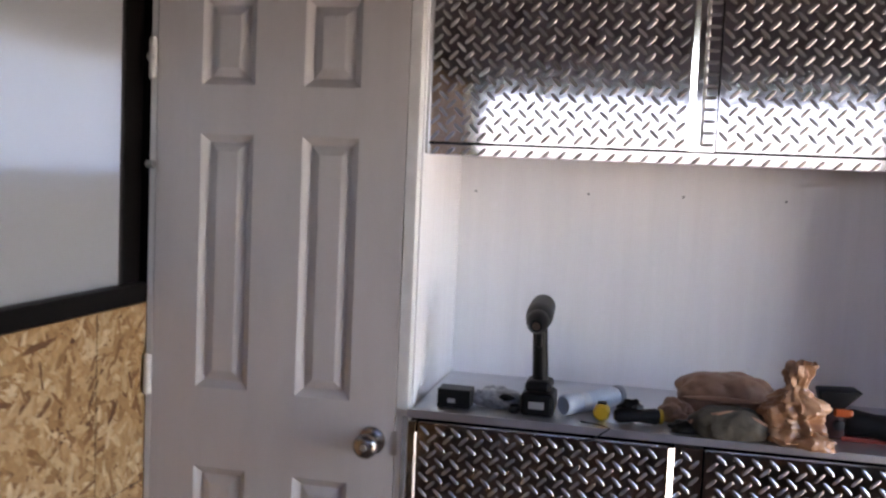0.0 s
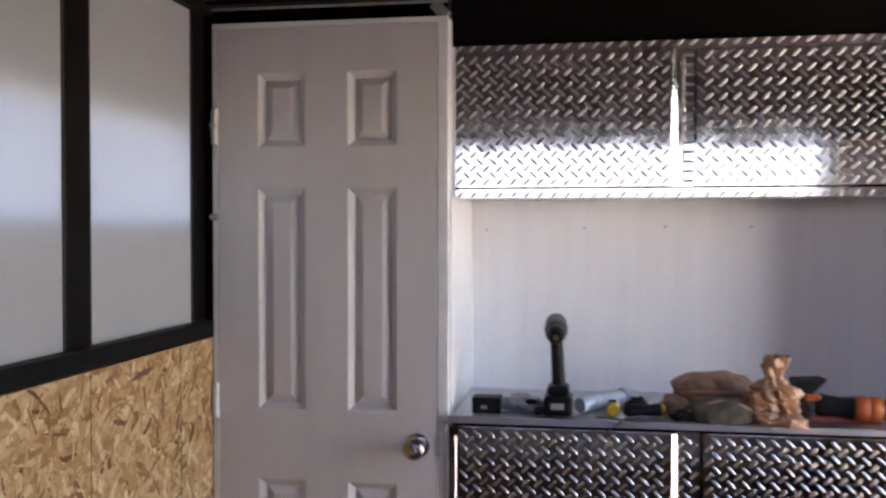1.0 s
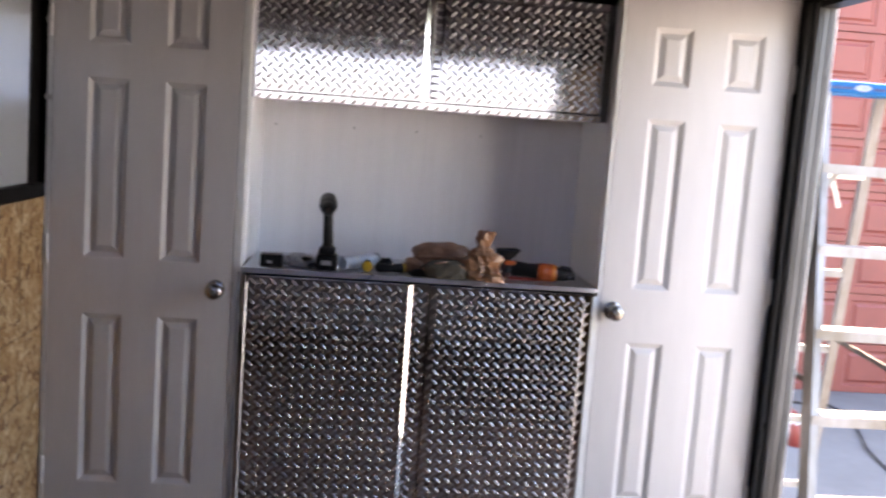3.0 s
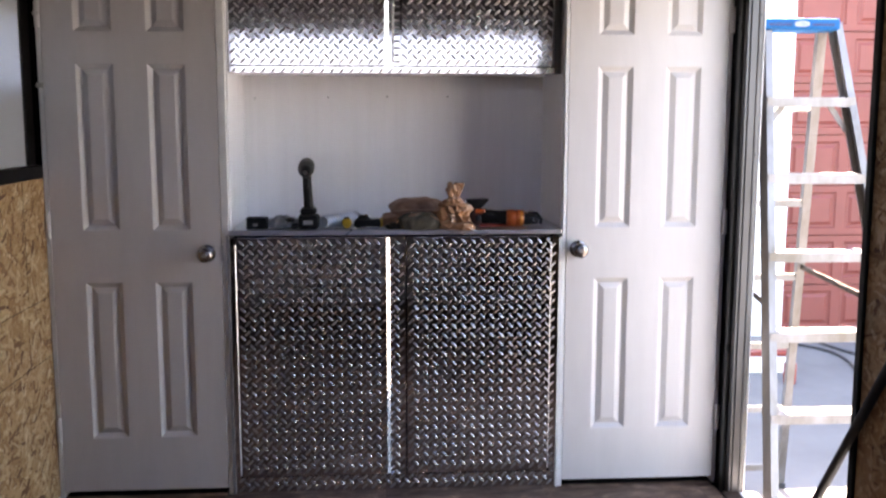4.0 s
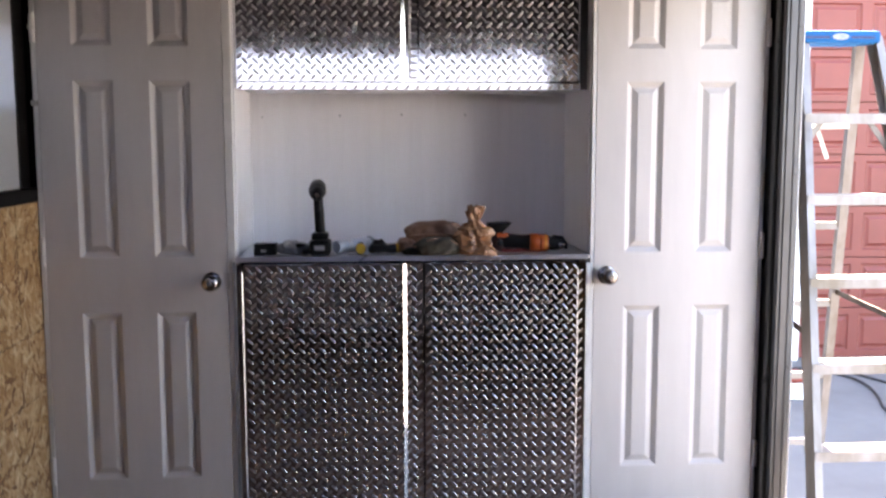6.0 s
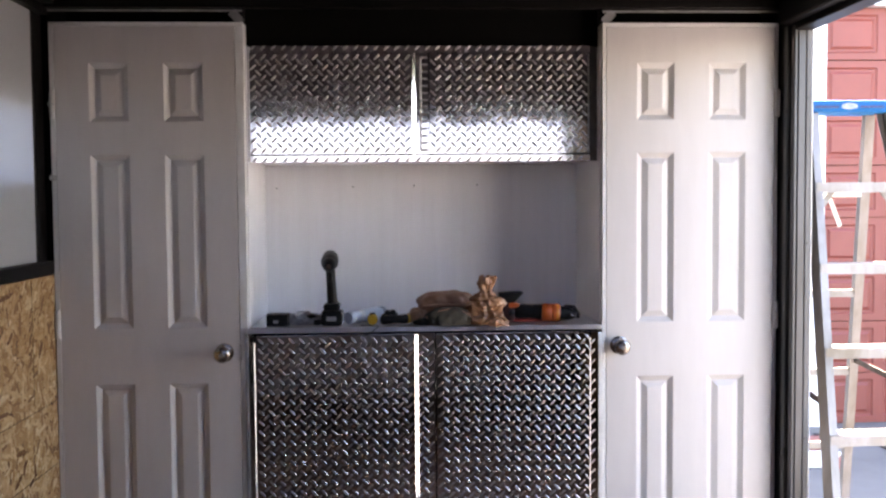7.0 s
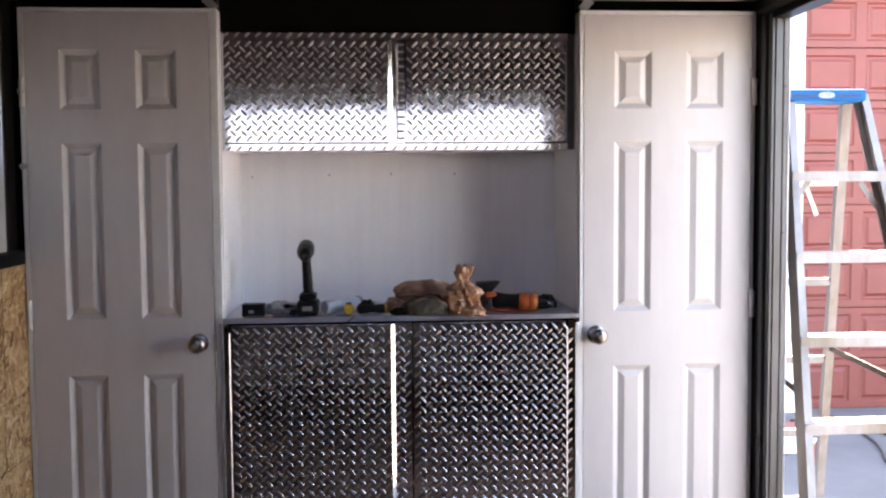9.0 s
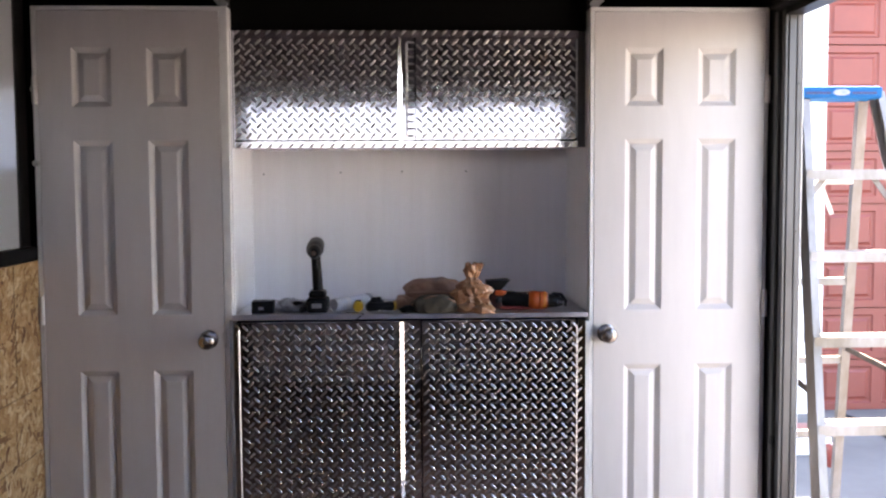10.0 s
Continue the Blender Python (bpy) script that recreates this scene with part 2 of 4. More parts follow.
def bm_rod(bm, a, b, r0, r1=None, sides=16):
    """A round bar from a to b."""
    a, b = Vector(a), Vector(b)
    d = b - a
    turn = d.to_track_quat("Z", "Y").to_matrix().to_4x4()
    bmesh.ops.create_cone(bm, cap_ends=True, segments=sides, radius1=r0, radius2=r0 if r1 is None else r1, depth=d.length,
                          matrix=Matrix.Translation((a + b) / 2) @ turn)
    return bm


def rod(a, b, r0, r1=None, sides=16):
    return bm_rod(bmesh.new(), a, b, r0, r1, sides)


def bm_bar(bm, a, b, wide, deep, across=(1, 0, 0)):
    """A flat bar from a to b, wide along across."""
    a, b, x = Vector(a), Vector(b), Vector(across)
    z = (b - a).normalized()
    x = (x - z * x.dot(z)).normalized()
    y = z.cross(x)
    verts = bmesh.ops.create_cube(bm, size=1.0)["verts"]
    m = Matrix((x, y, z)).transposed().to_4x4()
    m.translation = (a + b) / 2
    bmesh.ops.transform(bm, matrix=m @ Matrix.Diagonal((wide, deep, (b - a).length, 1)), verts=verts)
    return bm


def lathe(profile, axis_from, axis_to, steps=20):
    """A turned shape: profile rows of (way along the axis 0..1, radius)."""
    a, d = Vector(axis_from), Vector(axis_to) - Vector(axis_from)
    rot = d.to_track_quat("Z", "Y").to_matrix()
    bm = bmesh.new()
    rings = []
    for s, r in profile:
        ring = []
        for k in range(steps):
            an = 2 * math.pi * k / steps
            ring.append(bm.verts.new(a + d * s + rot @ Vector((r * math.cos(an), r * math.sin(an), 0))))
        rings.append(ring)
    for r0, r1 in zip(rings, rings[1:]):
        for k in range(steps):
            bm.faces.new((r0[k], r0[(k + 1) % steps], r1[(k + 1) % steps], r1[k]))
    bm.faces.new(list(reversed(rings[0])))
    bm.faces.new(rings[-1])
    return bm


def tube(points, radius, sides=8):
    """A bent cord through the points."""
    bm = bmesh.new()
    pts = [Vector(p) for p in points]
    rings = []
    for i, p in enumerate(pts):
        d = (pts[min(i + 1, len(pts) - 1)] - pts[max(i - 1, 0)]).normalized()
        q = d.to_track_quat("Z", "Y").to_matrix()
        rings.append([bm.verts.new(p + q @ Vector((radius * math.cos(2 * math.pi * k / sides), radius * math.sin(2 * math.pi * k / sides), 0))) for k in range(sides)])
    for r0, r1 in zip(rings, rings[1:]):
        for k in range(sides):
            bm.faces.new((r0[k], r0[(k + 1) % sides], r1[(k + 1) % sides], r1[k]))
    return bm


def lump(centre, size, rough=0.15, freq=9.0, seed=0.0, levels=4, flat=None):
    """A soft crumpled body, flattened on its underside."""
    bm = bmesh.new()
    bmesh.ops.create_icosphere(bm, subdivisions=levels, radius=1.0)
    c = Vector(centre)
    for v in bm.verts:
        p = Vector((v.co.x * size[0], v.co.y * size[1], v.co.z * size[2]))
        n = noise.turbulence(p * freq * 3 + Vector((seed, seed * 1.3, 0)), 3, True) - 0.7
        v.co = c + p * (1 + rough * n)
        if flat is not None and v.co.z < flat:
            v.co.z = flat
    return bm


def finish(name, bm, mat, smooth=False):
    bmesh.ops.recalc_face_normals(bm, faces=bm.faces)
    me = bpy.data.meshes.new(name)
    bm.to_mesh(me)
    bm.free()
    me.materials.append(mat)
    if smooth:
        me.shade_smooth()
        me.set_sharp_from_angle(angle=radians(40))
    return new(name, me)


def part(name, bm, mat, parent, label="", smooth=False):
    ob = finish(name, bm, mat, smooth)
    ob.parent = parent
    return tagged(ob, label)


def thing(name, label, category, kind="", group=""):
    return tagged(new(name), label, category, group, kind)


def solid(name, bm, mat, label, category, kind="", group="", smooth=False):
    return tagged(finish(name, bm, mat, smooth), label, category, group, kind)


def tread_plate(name, x0, x1, z0, z1, y, mat, parent, thick=0.004, pitch=0.0180, label="", turn=45):
    """A sheet of tread plate facing -y, its raised lugs set crosswise in a checker."""
    verts = [(x, yy, z) for yy in (y, y + thick) for x, z in ((x0, z0), (x1, z0), (x1, z1), (x0, z1))]
    faces = [(0, 1, 2, 3), (7, 6, 5, 4), (0, 4, 5, 1), (1, 5, 6, 2), (2, 6, 7, 3), (3, 7, 4, 0)]
    half, w, h = 0.0158, 0.0042, 0.0021
    rim = [(-1, 0), (-0.62, -0.9), (0, -1), (0.62, -0.9), (1, 0), (0.62, 0.9), (0, 1), (-0.62, 0.9)]
    base = [(half * u * k, w * v * k * q, h * d) for k, q, d in ((1, 1, 0), (0.84, 0.78, 0.66)) for u, v in rim] + [(-half * 0.55, 0, h), (half * 0.55, 0, h)]
    lugs = [(k, (k + 1) % 8, 8 + (k + 1) % 8, 8 + k) for k in range(8)]
    lugs += [(8, 9, 16), (9, 10, 17, 16), (10, 11, 17), (11, 12, 17), (12, 13, 17), (13, 14, 17), (14, 15, 16, 17), (15, 8, 16)]
    i0, i1 = math.ceil((x0 + 0.005) / pitch), math.floor((x1 - 0.005) / pitch)
    k0, k1 = math.ceil((z0 + 0.005) / pitch), math.floor((z1 - 0.005) / pitch)
    for i in range(i0, i1 + 1):
        for k in range(k0, k1 + 1):
            if (i + k) % 2:
                continue
            an = radians(turn if k % 2 else turn - 90) + random.uniform(-0.03, 0.03)
            c, s = math.cos(an), math.sin(an)
            n = len(verts)
            for u, v, d in base:
                verts.append((min(x1, max(x0, i * pitch + u * c - v * s)), y - d, min(z1, max(z0, k * pitch + u * s + v * c))))
            faces += [tuple(n + q for q in f) for f in lugs]
    me = bpy.data.meshes.new(name)
    me.from_pydata(verts, [], faces)
    bm = bmesh.new()
    bm.from_mesh(me)
    bmesh.ops.recalc_face_normals(bm, faces=bm.faces)
    bm.to_mesh(me)
    bm.free()
    me.materials.append(mat)
    me.materials.append(LUG)
    me.polygons.foreach_set("material_index", [0] * 6 + [1] * (len(faces) - 6))
    me.shade_smooth()
    me.set_sharp_from_angle(angle=radians(70))
    ob = new(name, me)
    ob.parent = parent
    return tagged(ob, label)


def prism(x0, y0, x1, y1, z0, z1, back):
    """An upright edge strip whose bright face runs from (x0, y0) to (x1, y1)."""
    bm = bmesh.new()
    low, high = [[bm.verts.new((x, y, z)) for x, y in ((x0, y0), (x1, y1), (x1, back), (x0, back))] for z in (z0, z1)]
    bm.faces.new(low[::-1])
    bm.faces.new(high)
    for k in range(4):
        bm.faces.new((low[k], low[(k + 1) % 4], high[(k + 1) % 4], high[k]))
    return bm


def channel(a, b, wide, deep, wall, side):
    """A C-shaped rail from a to b, open towards -side along x."""
    a, b = Vector(a), Vector(b)
    w, d, t = wide, deep / 2, wall
    prof = [(0, -d), (0, d), (-w, d), (-w, d - t), (-t, d - t), (-t, -d + t), (-w, -d + t), (-w, -d)]
    bm = bmesh.new()
    rings = [[bm.verts.new(p + Vector((side * u, v, 0))) for u, v in prof] for p in (a, b)]
    n = len(prof)
    for k in range(n):
        bm.faces.new((rings[0][k], rings[0][(k + 1) % n], rings[1][(k + 1) % n], rings[1][k]))
    bm.faces.new(rings[0])
    bm.faces.new(rings[1][::-1])
    return bm


def strands(parent, x, face, y0, y1, z0, z1, count, seed):
    """Overlapping wood flakes pressed into the face of a board that looks along face * x."""
    rnd = random.Random(seed)
    verts, faces = [], []
    for n in range(count):
        y, z = rnd.uniform(y0, y1), rnd.uniform(z0, z1)
        long = rnd.uniform(0.014, 0.044) * (1.5 if rnd.random() < 0.2 else 1)
        wide = rnd.uniform(0.0025, 0.0105)
        an = rnd.gauss(0.2, 0.95)
        c, s = math.cos(an), math.sin(an)
        d = x + face * (0.0003 + 0.0012 * n / count)
        tilt = face * rnd.uniform(-0.0003, 0.0003)
        k = len(verts)
        for u, v in ((-1, rnd.uniform(-0.5, 0.5)), (rnd.uniform(-0.85, -0.45), -1), (rnd.uniform(0.4, 0.9), rnd.uniform(-1, -0.7)), (1, rnd.uniform(-0.5, 0.5)), (rnd.uniform(0.45, 0.85), 1), (rnd.uniform(-0.9, -0.4), rnd.uniform(0.7, 1))):
            yy, zz = y + u * long * c - v * wide * s, z + u * long * s + v * wide * c
            verts.append((d + tilt * u, min(y1, max(y0, yy)), min(z1, max(z0, zz))))
        faces.append(tuple(range(k, k + 6)) if face < 0 else tuple(range(k + 5, k - 1, -1)))
    me = bpy.data.meshes.new("strands")
    me.from_pydata(verts, [], faces)
    me.materials.append(STRANDS)
    ob = new("strands", me)
    ob.parent = parent
    return tagged(ob, "pressed wood strands in mixed tan tones", kind="stuff")


# ---- the plan, in metres ----
LEFT, RIGHT, REAR, TOP = -1.170, 1.385, -3.80, 2.17
GROUND = -0.45
SILL, HEAD = 1.215, 2.125

# ---- floor and ceiling ----
floor = solid("floor", box(LEFT - 0.05, RIGHT + 0.06, REAR, 1.0, -0.10, -0.006, 0), DARK_VOID, "dark brown vinyl tile floor of a trailer", "floor", "structure")
solid("ceiling", box(LEFT - 0.05, RIGHT + 0.06, REAR, 1.0, TOP, TOP + 0.08, 0), CEILING, "dark grey sheet ceiling of a trailer", "ceiling", "structure")

# ---- front wall behind the closets, and the near-black panel for the unlit space over the cabinet ----
solid("wall_front", box(LEFT - 0.05, RIGHT + 0.06, 0.95, 1.0, -0.006, TOP, 0), DARK_VOID, "front wall behind the closets, near-black as unlit space", "wall", "structure")
# darkness over the cabinet is put into this panel's colour
solid("soffit", box(-0.512, 0.735, 0.07, 0.10, 2.004, TOP, 0), DARK_VOID, "near-black panel standing for the unlit void over the wall cabinet", "soffit", "structure")
rail = thing("cornice", "black painted metal rail round the ceiling", "trim", "structure")
part("front_rail", box(LEFT, RIGHT, -0.045, -0.005, 2.117, TOP - 0.003, 0.006), BLACK, rail)
part("side_rail", box(RIGHT - 0.045, RIGHT + 0.002, REAR, -0.047, 2.055, TOP - 0.003, 0.008), BLACK, rail)
part("side_rail", box(LEFT + 0.002, LEFT + 0.045, REAR, -0.047, HEAD, TOP - 0.003, 0.006), BLACK, rail)

# ---- left wall: strand board under a black framed serving window ----
wall_l = solid("wall_left", box(LEFT - 0.045, LEFT, REAR, 0.95, -0.006, SILL - 0.002, 0), OSB, "tan oriented strand board half wall under the window", "wall", "structure")
strands(wall_l, LEFT, 1, -2.2, -0.001, 0.014, SILL - 0.003, 16000, 3)
for y in (-0.205, -0.640, -1.075, -1.51):
    part("scored_line", box(LEFT - 0.001, LEFT + 0.0019, y - 0.0012, y + 0.0012, 0.80, SILL - 0.004, 0), OSB_LINE, wall_l)
for z in (0.778, 0.560):
    part("board_joint", box(LEFT - 0.001, LEFT + 0.0019, -2.2, -0.002, z - 0.0012, z + 0.0012, 0), OSB_LINE, wall_l)
solid("wall_left_rear", box(LEFT - 0.045, LEFT, REAR, -1.32, SILL, TOP, 0), OSB, "strand board wall beside the window", "wall", "structure")
solid("wall_left_closet", box(LEFT - 0.045, LEFT, 0.012, 0.95, SILL, TOP, 0), DARK_VOID, "side wall inside the closet, near-black as unlit space", "wall", "structure")
solid("baseboard", box(LEFT, LEFT + 0.005, REAR, -0.004, 0.0, 0.010, 0.001), TRIM_WHITE, "thin pale bead along the foot of the board wall", "trim", "structure")

win = thing("window_1", "black metal framed serving window with frosted white panes", "window", "structure")
fx0, fx1 = LEFT - 0.05, LEFT + 0.004
part("bottom_rail", box(fx0, fx1, -1.32, 0.010, SILL, SILL + 0.046, 0.004), BLACK, win)
part("top_rail", box(fx0, fx1, -1.32, 0.010, 2.098, 2.168, 0.004), BLACK, win)
for y0, y1 in ((-0.070, 0.010), (-0.690, -0.594), (-1.32, -1.235)):
    part("stile", box(fx0, LEFT - 0.022, y0, y1, SILL + 0.046, 2.098, 0.004), BLACK, win)
for y0, y1 in ((-0.594, -0.070), (-1.235, -0.690)):
    pane = part("pane", box(LEFT - 0.032, LEFT - 0.028, y0, y1, SILL + 0.046, 2.098, 0), FROST, win, "frosted white plastic pane")
    for nm, a in (("bead", (y0, y0 + 0.006, SILL + 0.047, 2.097)), ("bead", (y1 - 0.006, y1, SILL + 0.047, 2.097))):
        part(nm, box(LEFT - 0.028, LEFT - 0.024, a[0], a[1], a[2], a[3], 0.001), RUBBER, pane)
for z in (1.795, 1.545):
    latch = part("latch", rod((LEFT + 0.003, -0.012, z), (LEFT + 0.022, -0.012, z), 0.009), HINGE, win, "small steel catch")
# unseen leaves added a hand's width off the panes block daylight except in a strip
hatch = thing("hatch_blocker", "unseen outside hatch added to pass daylight to the panes in a strip", "hatch", "structure")
part("lower_leaf", box(LEFT - 0.080, LEFT - 0.054, -1.40, 0.30, SILL - 0.1, 1.535, 0.003), TRIM_WHITE, hatch)
part("upper_leaf", box(LEFT - 0.080, LEFT - 0.054, -1.40, 0.30, 1.785, 2.24, 0.003), TRIM_WHITE, hatch)

# ---- right wall with the open side door ----
JAMB, NEAR = -0.115, -1.005
wall_r = solid("wall_right", box(RIGHT, RIGHT + 0.05, REAR, NEAR - 0.03, -0.006, TOP, 0), OSB, "strand board wall in shade beside the doorway", "wall", "structure")
strands(wall_r, RIGHT, -1, -2.2, NEAR - 0.032, 0.0, 2.05, 12000, 5)
solid("wall_right_closet", box(RIGHT, RIGHT + 0.05, JAMB + 0.03, 0.95, -0.006, TOP, 0), BLACK, "black painted wall end beside the closet", "wall", "structure")
solid("wall_right_head", box(RIGHT, RIGHT + 0.05, NEAR - 0.03, JAMB + 0.03, 2.052, TOP, 0), BLACK, "black painted head over the side doorway", "wall", "structure")
way = thing("doorway", "open side doorway with black and grey metal jambs", "doorway", "structure")
part("black_post", box(RIGHT - 0.016, RIGHT - 0.001, -0.046, -0.004, 0.0, 2.055, 0.003), BLACK, way, "black painted post")
part("casing", box(RIGHT - 0.022, RIGHT - 0.001, -0.084, -0.050, 0.0, 2.050, 0.004), GLOSS_BLACK, way, "glossy black casing")
part("frame_strip", box(RIGHT - 0.012, RIGHT - 0.002, JAMB - 0.004, -0.088, 0.0, 2.050, 0.003), FRAME_GREY, way, "grey metal frame strip")
part("groove", box(RIGHT - 0.0015, RIGHT + 0.0025, JAMB + 0.006, -0.088, 0.0, 2.050, 0), DARK_VOID, way)
part("frame_strip", box(RIGHT + 0.003, RIGHT + 0.030, JAMB, -0.088, 0.0, 2.050, 0.003), FRAME_GREY, way, "grey metal frame strip")
part("jamb", box(RIGHT + 0.031, RIGHT + 0.050, JAMB - 0.002, JAMB + 0.03, 0.0, 2.050, 0.003), DARK_GREY, way, "scuffed dark grey jamb")
part("edge_bead", box(RIGHT + 0.0505, RIGHT + 0.054, JAMB - 0.003, JAMB + 0.03, 0.0, 2.050, 0.001), TRIM_WHITE, way, "pale outside bead")
part("jamb", box(RIGHT - 0.010, RIGHT + 0.056, NEAR - 0.03, NEAR, 0.0, 2.052, 0.003), BLACK, way)
part("head", box(RIGHT - 0.010, RIGHT + 0.056, NEAR, JAMB, 2.030, 2.052, 0.003), BLACK, way)
part("threshold", box(RIGHT - 0.034, RIGHT + 0.03, NEAR, JAMB, -0.004, 0.008, 0.003), THRESH, way, "dark brown threshold")
part("sill_plate", box(RIGHT + 0.032, RIGHT + 0.10, NEAR, JAMB, -0.06, 0.004, 0.003), WHITE_PLASTIC, way, "white outside sill")
for z in (1.80, 1.30, 0.62):
    part("screw", rod((RIGHT + 0.036, JAMB - 0.003, z), (RIGHT + 0.036, JAMB + 0.002, z), 0.003, sides=8), BLACK, way)
# a thin black pole leans across the foot of the doorway
solid("pole", rod((RIGHT - 0.018, -0.66, 0.013), (RIGHT - 0.018, -1.49, 1.20), 0.014), RUBBER, "thin black pole leaning against the board wall", "pole", smooth=True)

# ---- rear opening behind the viewer, unseen, laid out to shape the light ----
rear = thing("rear_frame", "unseen black frame added round the rear opening of the trailer", "doorway", "structure")
part("post", box(LEFT, LEFT + 0.10, REAR - 0.05, REAR, -0.006, TOP, 0.003), BLACK, rear)
part("post", box(RIGHT - 0.10, RIGHT, REAR - 0.05, REAR, -0.006, TOP, 0.003), BLACK, rear)
# added out of view as a pale surface for the cabinet doors to mirror
part("half_wall", box(LEFT + 0.10, RIGHT - 0.10, REAR - 0.05, REAR, -0.006, 1.66, 0.003), HALF_WALL, rear, "unseen half wall under the rear opening, pale to brighten plate reflections")
# unseen pane, added only to weaken the light from the rear
part("pane", box(LEFT + 0.10, RIGHT - 0.10, REAR - 0.028, REAR - 0.022, 1.66, 2.050, 0), TINTED, rear, "unseen tinted pane added to dim the rear light")
part("header", box(LEFT + 0.10, RIGHT - 0.10, REAR - 0.05, REAR, 2.050, TOP, 0.003), BLACK, rear)


# ---- closets with six-panel doors ----
def panel_slab(x0, x1, z0, z1, cols, rows, y=0.0, thick=0.035):
    """A moulded door leaf facing -y with sunk and raised fields."""
    bm = bmesh.new()
    xs = [x0, *[c for col in cols for c in col], x1]
    zs = [z0, *[r for row in rows for r in row], z1]
    grid = [[bm.verts.new((x, y, z)) for z in zs] for x in xs]
    fields = []
    for i in range(len(xs) - 1):
        for k in range(len(zs) - 1):
            f = bm.faces.new((grid[i][k], grid[i + 1][k], grid[i + 1][k + 1], grid[i][k + 1]))
            if i % 2 == 1 and k % 2 == 1:
                fields.append(f)
    bmesh.ops.recalc_face_normals(bm, faces=bm.faces)
    if bm.faces[0].normal.y > 0:
        bmesh.ops.reverse_faces(bm, faces=bm.faces)
    edge = [e for e in bm.edges if len(e.link_faces) == 1]
    for wide, deep in ((0.003, -0.0015), (0.015, -0.0118), (0.003, -0.0003), (0.019, 0.0095), (0.003, 0.0006)):
        bmesh.ops.inset_individual(bm, faces=fields, thickness=wide, depth=deep, use_even_offset=True)
    out = bmesh.ops.extrude_edge_only(bm, edges=edge)
    bmesh.ops.translate(bm, vec=(0, thick, 0), verts=[v for v in out["geom"] if isinstance(v, bmesh.types.BMVert)])
    back = [e for e in out["geom"] if isinstance(e, bmesh.types.BMEdge) and len(e.link_faces) == 1]
    bmesh.ops.edgeloop_fill(bm, edges=back)
    return bm


ROWS_Z = ((0.232, 0.828), (1.020, 1.623), (1.735, 1.937))


def closet_door(name, x0, x1, cols, knob_x, knob_z, hinge_x, label):
    d = thing(name, label, "door", "structure")
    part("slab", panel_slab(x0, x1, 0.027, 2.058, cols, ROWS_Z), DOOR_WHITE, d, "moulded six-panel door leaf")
    k = part("knob", lathe(((0, 0.012), (0.25, 0.013), (0.42, 0.020), (0.6, 0.027), (0.8, 0.0285), (0.93, 0.024), (1, 0.015)), (knob_x, -0.006, knob_z), (knob_x, -0.066, knob_z)), CHROME, d, "round satin nickel knob", True)
    part("rose", lathe(((0, 0.033), (0.5, 0.032), (1, 0.024)), (knob_x, 0.0, knob_z), (knob_x, -0.008, knob_z)), CHROME, k, "", True)
    part("keyhole", lathe(((0, 0.008), (1, 0.007)), (knob_x, -0.066, knob_z), (knob_x, -0.0675, knob_z), 10), HINGE, k)
    edge_x = x1 if hinge_x < (x0 + x1) / 2 else x0
    part("strike", box(edge_x - 0.004, edge_x + 0.007, -0.0022, 0.0, knob_z - 0.028, knob_z + 0.028, 0.0005), HINGE, d, "steel latch plate")
    for z in (1.790, 1.040, 0.270):
        h = part("hinge", rod((hinge_x, -0.012, z - 0.045), (hinge_x, -0.012, z + 0.045), 0.0095, sides=12), HINGE_PALE, d, "pale steel butt hinge", True)
        part("pin", rod((hinge_x, -0.012, z + 0.045), (hinge_x, -0.012, z + 0.051), 0.0075, sides=10), HINGE_PALE, h)
    return d


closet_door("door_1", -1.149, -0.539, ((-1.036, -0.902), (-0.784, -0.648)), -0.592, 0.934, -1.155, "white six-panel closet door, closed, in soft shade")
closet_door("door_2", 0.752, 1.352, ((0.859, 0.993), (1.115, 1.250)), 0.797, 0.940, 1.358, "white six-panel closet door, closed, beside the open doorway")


def closet_frame(x0, x1, s0, s1, bracket_x):
    f = thing("closet_frame", "white painted closet frame round a door", "door frame", "structure", "closet frames")
    part("jamb", box(x0, s0 - 0.002, 0.001, 0.47, 0.0, 2.060, 0.002), TRIM_WHITE, f)
    part("jamb", box(s1 + 0.002, x1, 0.001, 0.47, 0.0, 2.060, 0.002), TRIM_WHITE, f)
    part("head", box(x0, x1, 0.001, 0.12, 2.060, 2.075, 0.002), TRIM_WHITE, f)
    part("top_strip", box(x0, x1, -0.004, 0.004, 2.110, 2.1165, 0.001), GREY_SEAL, f, "thin grey metal strip")
    # black sheet in place of the shade over the door head
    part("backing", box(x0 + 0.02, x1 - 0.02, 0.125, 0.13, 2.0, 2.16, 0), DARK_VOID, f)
    bm = bmesh.new()
    s = 1 if bracket_x < 0 else -1
    bm_bar(bm, (bracket_x - 0.040 * s, 0.02, 2.113), (bracket_x - 0.008 * s, 0.02, 2.077), 0.03, 0.02, (1, 0, 0))
    part("brace", bm, GREY_SEAL, f)
    return f


closet_frame(-1.167, -0.510, -1.149, -0.539, -0.510)
closet_frame(0.737, 1.366, 0.752, 1.352, 0.737)

# ---- alcove between the closets ----
alcove = thing("alcove", "white board lining of the alcove over the counter", "alcove", "structure")
part("back_panel", box(-0.509, 0.736, 0.46, 0.475, 1.0, 2.0, 0), PANEL_WHITE, alcove, "white painted board with faint vertical grain")
part("side_panel", box(-0.5095, -0.505, 0.03, 0.46, 1.02, 2.0, 0), PANEL_WHITE, alcove)
part("side_panel", box(0.7325, 0.7365, 0.03, 0.46, 1.02, 2.0, 0), PANEL_WHITE, alcove)
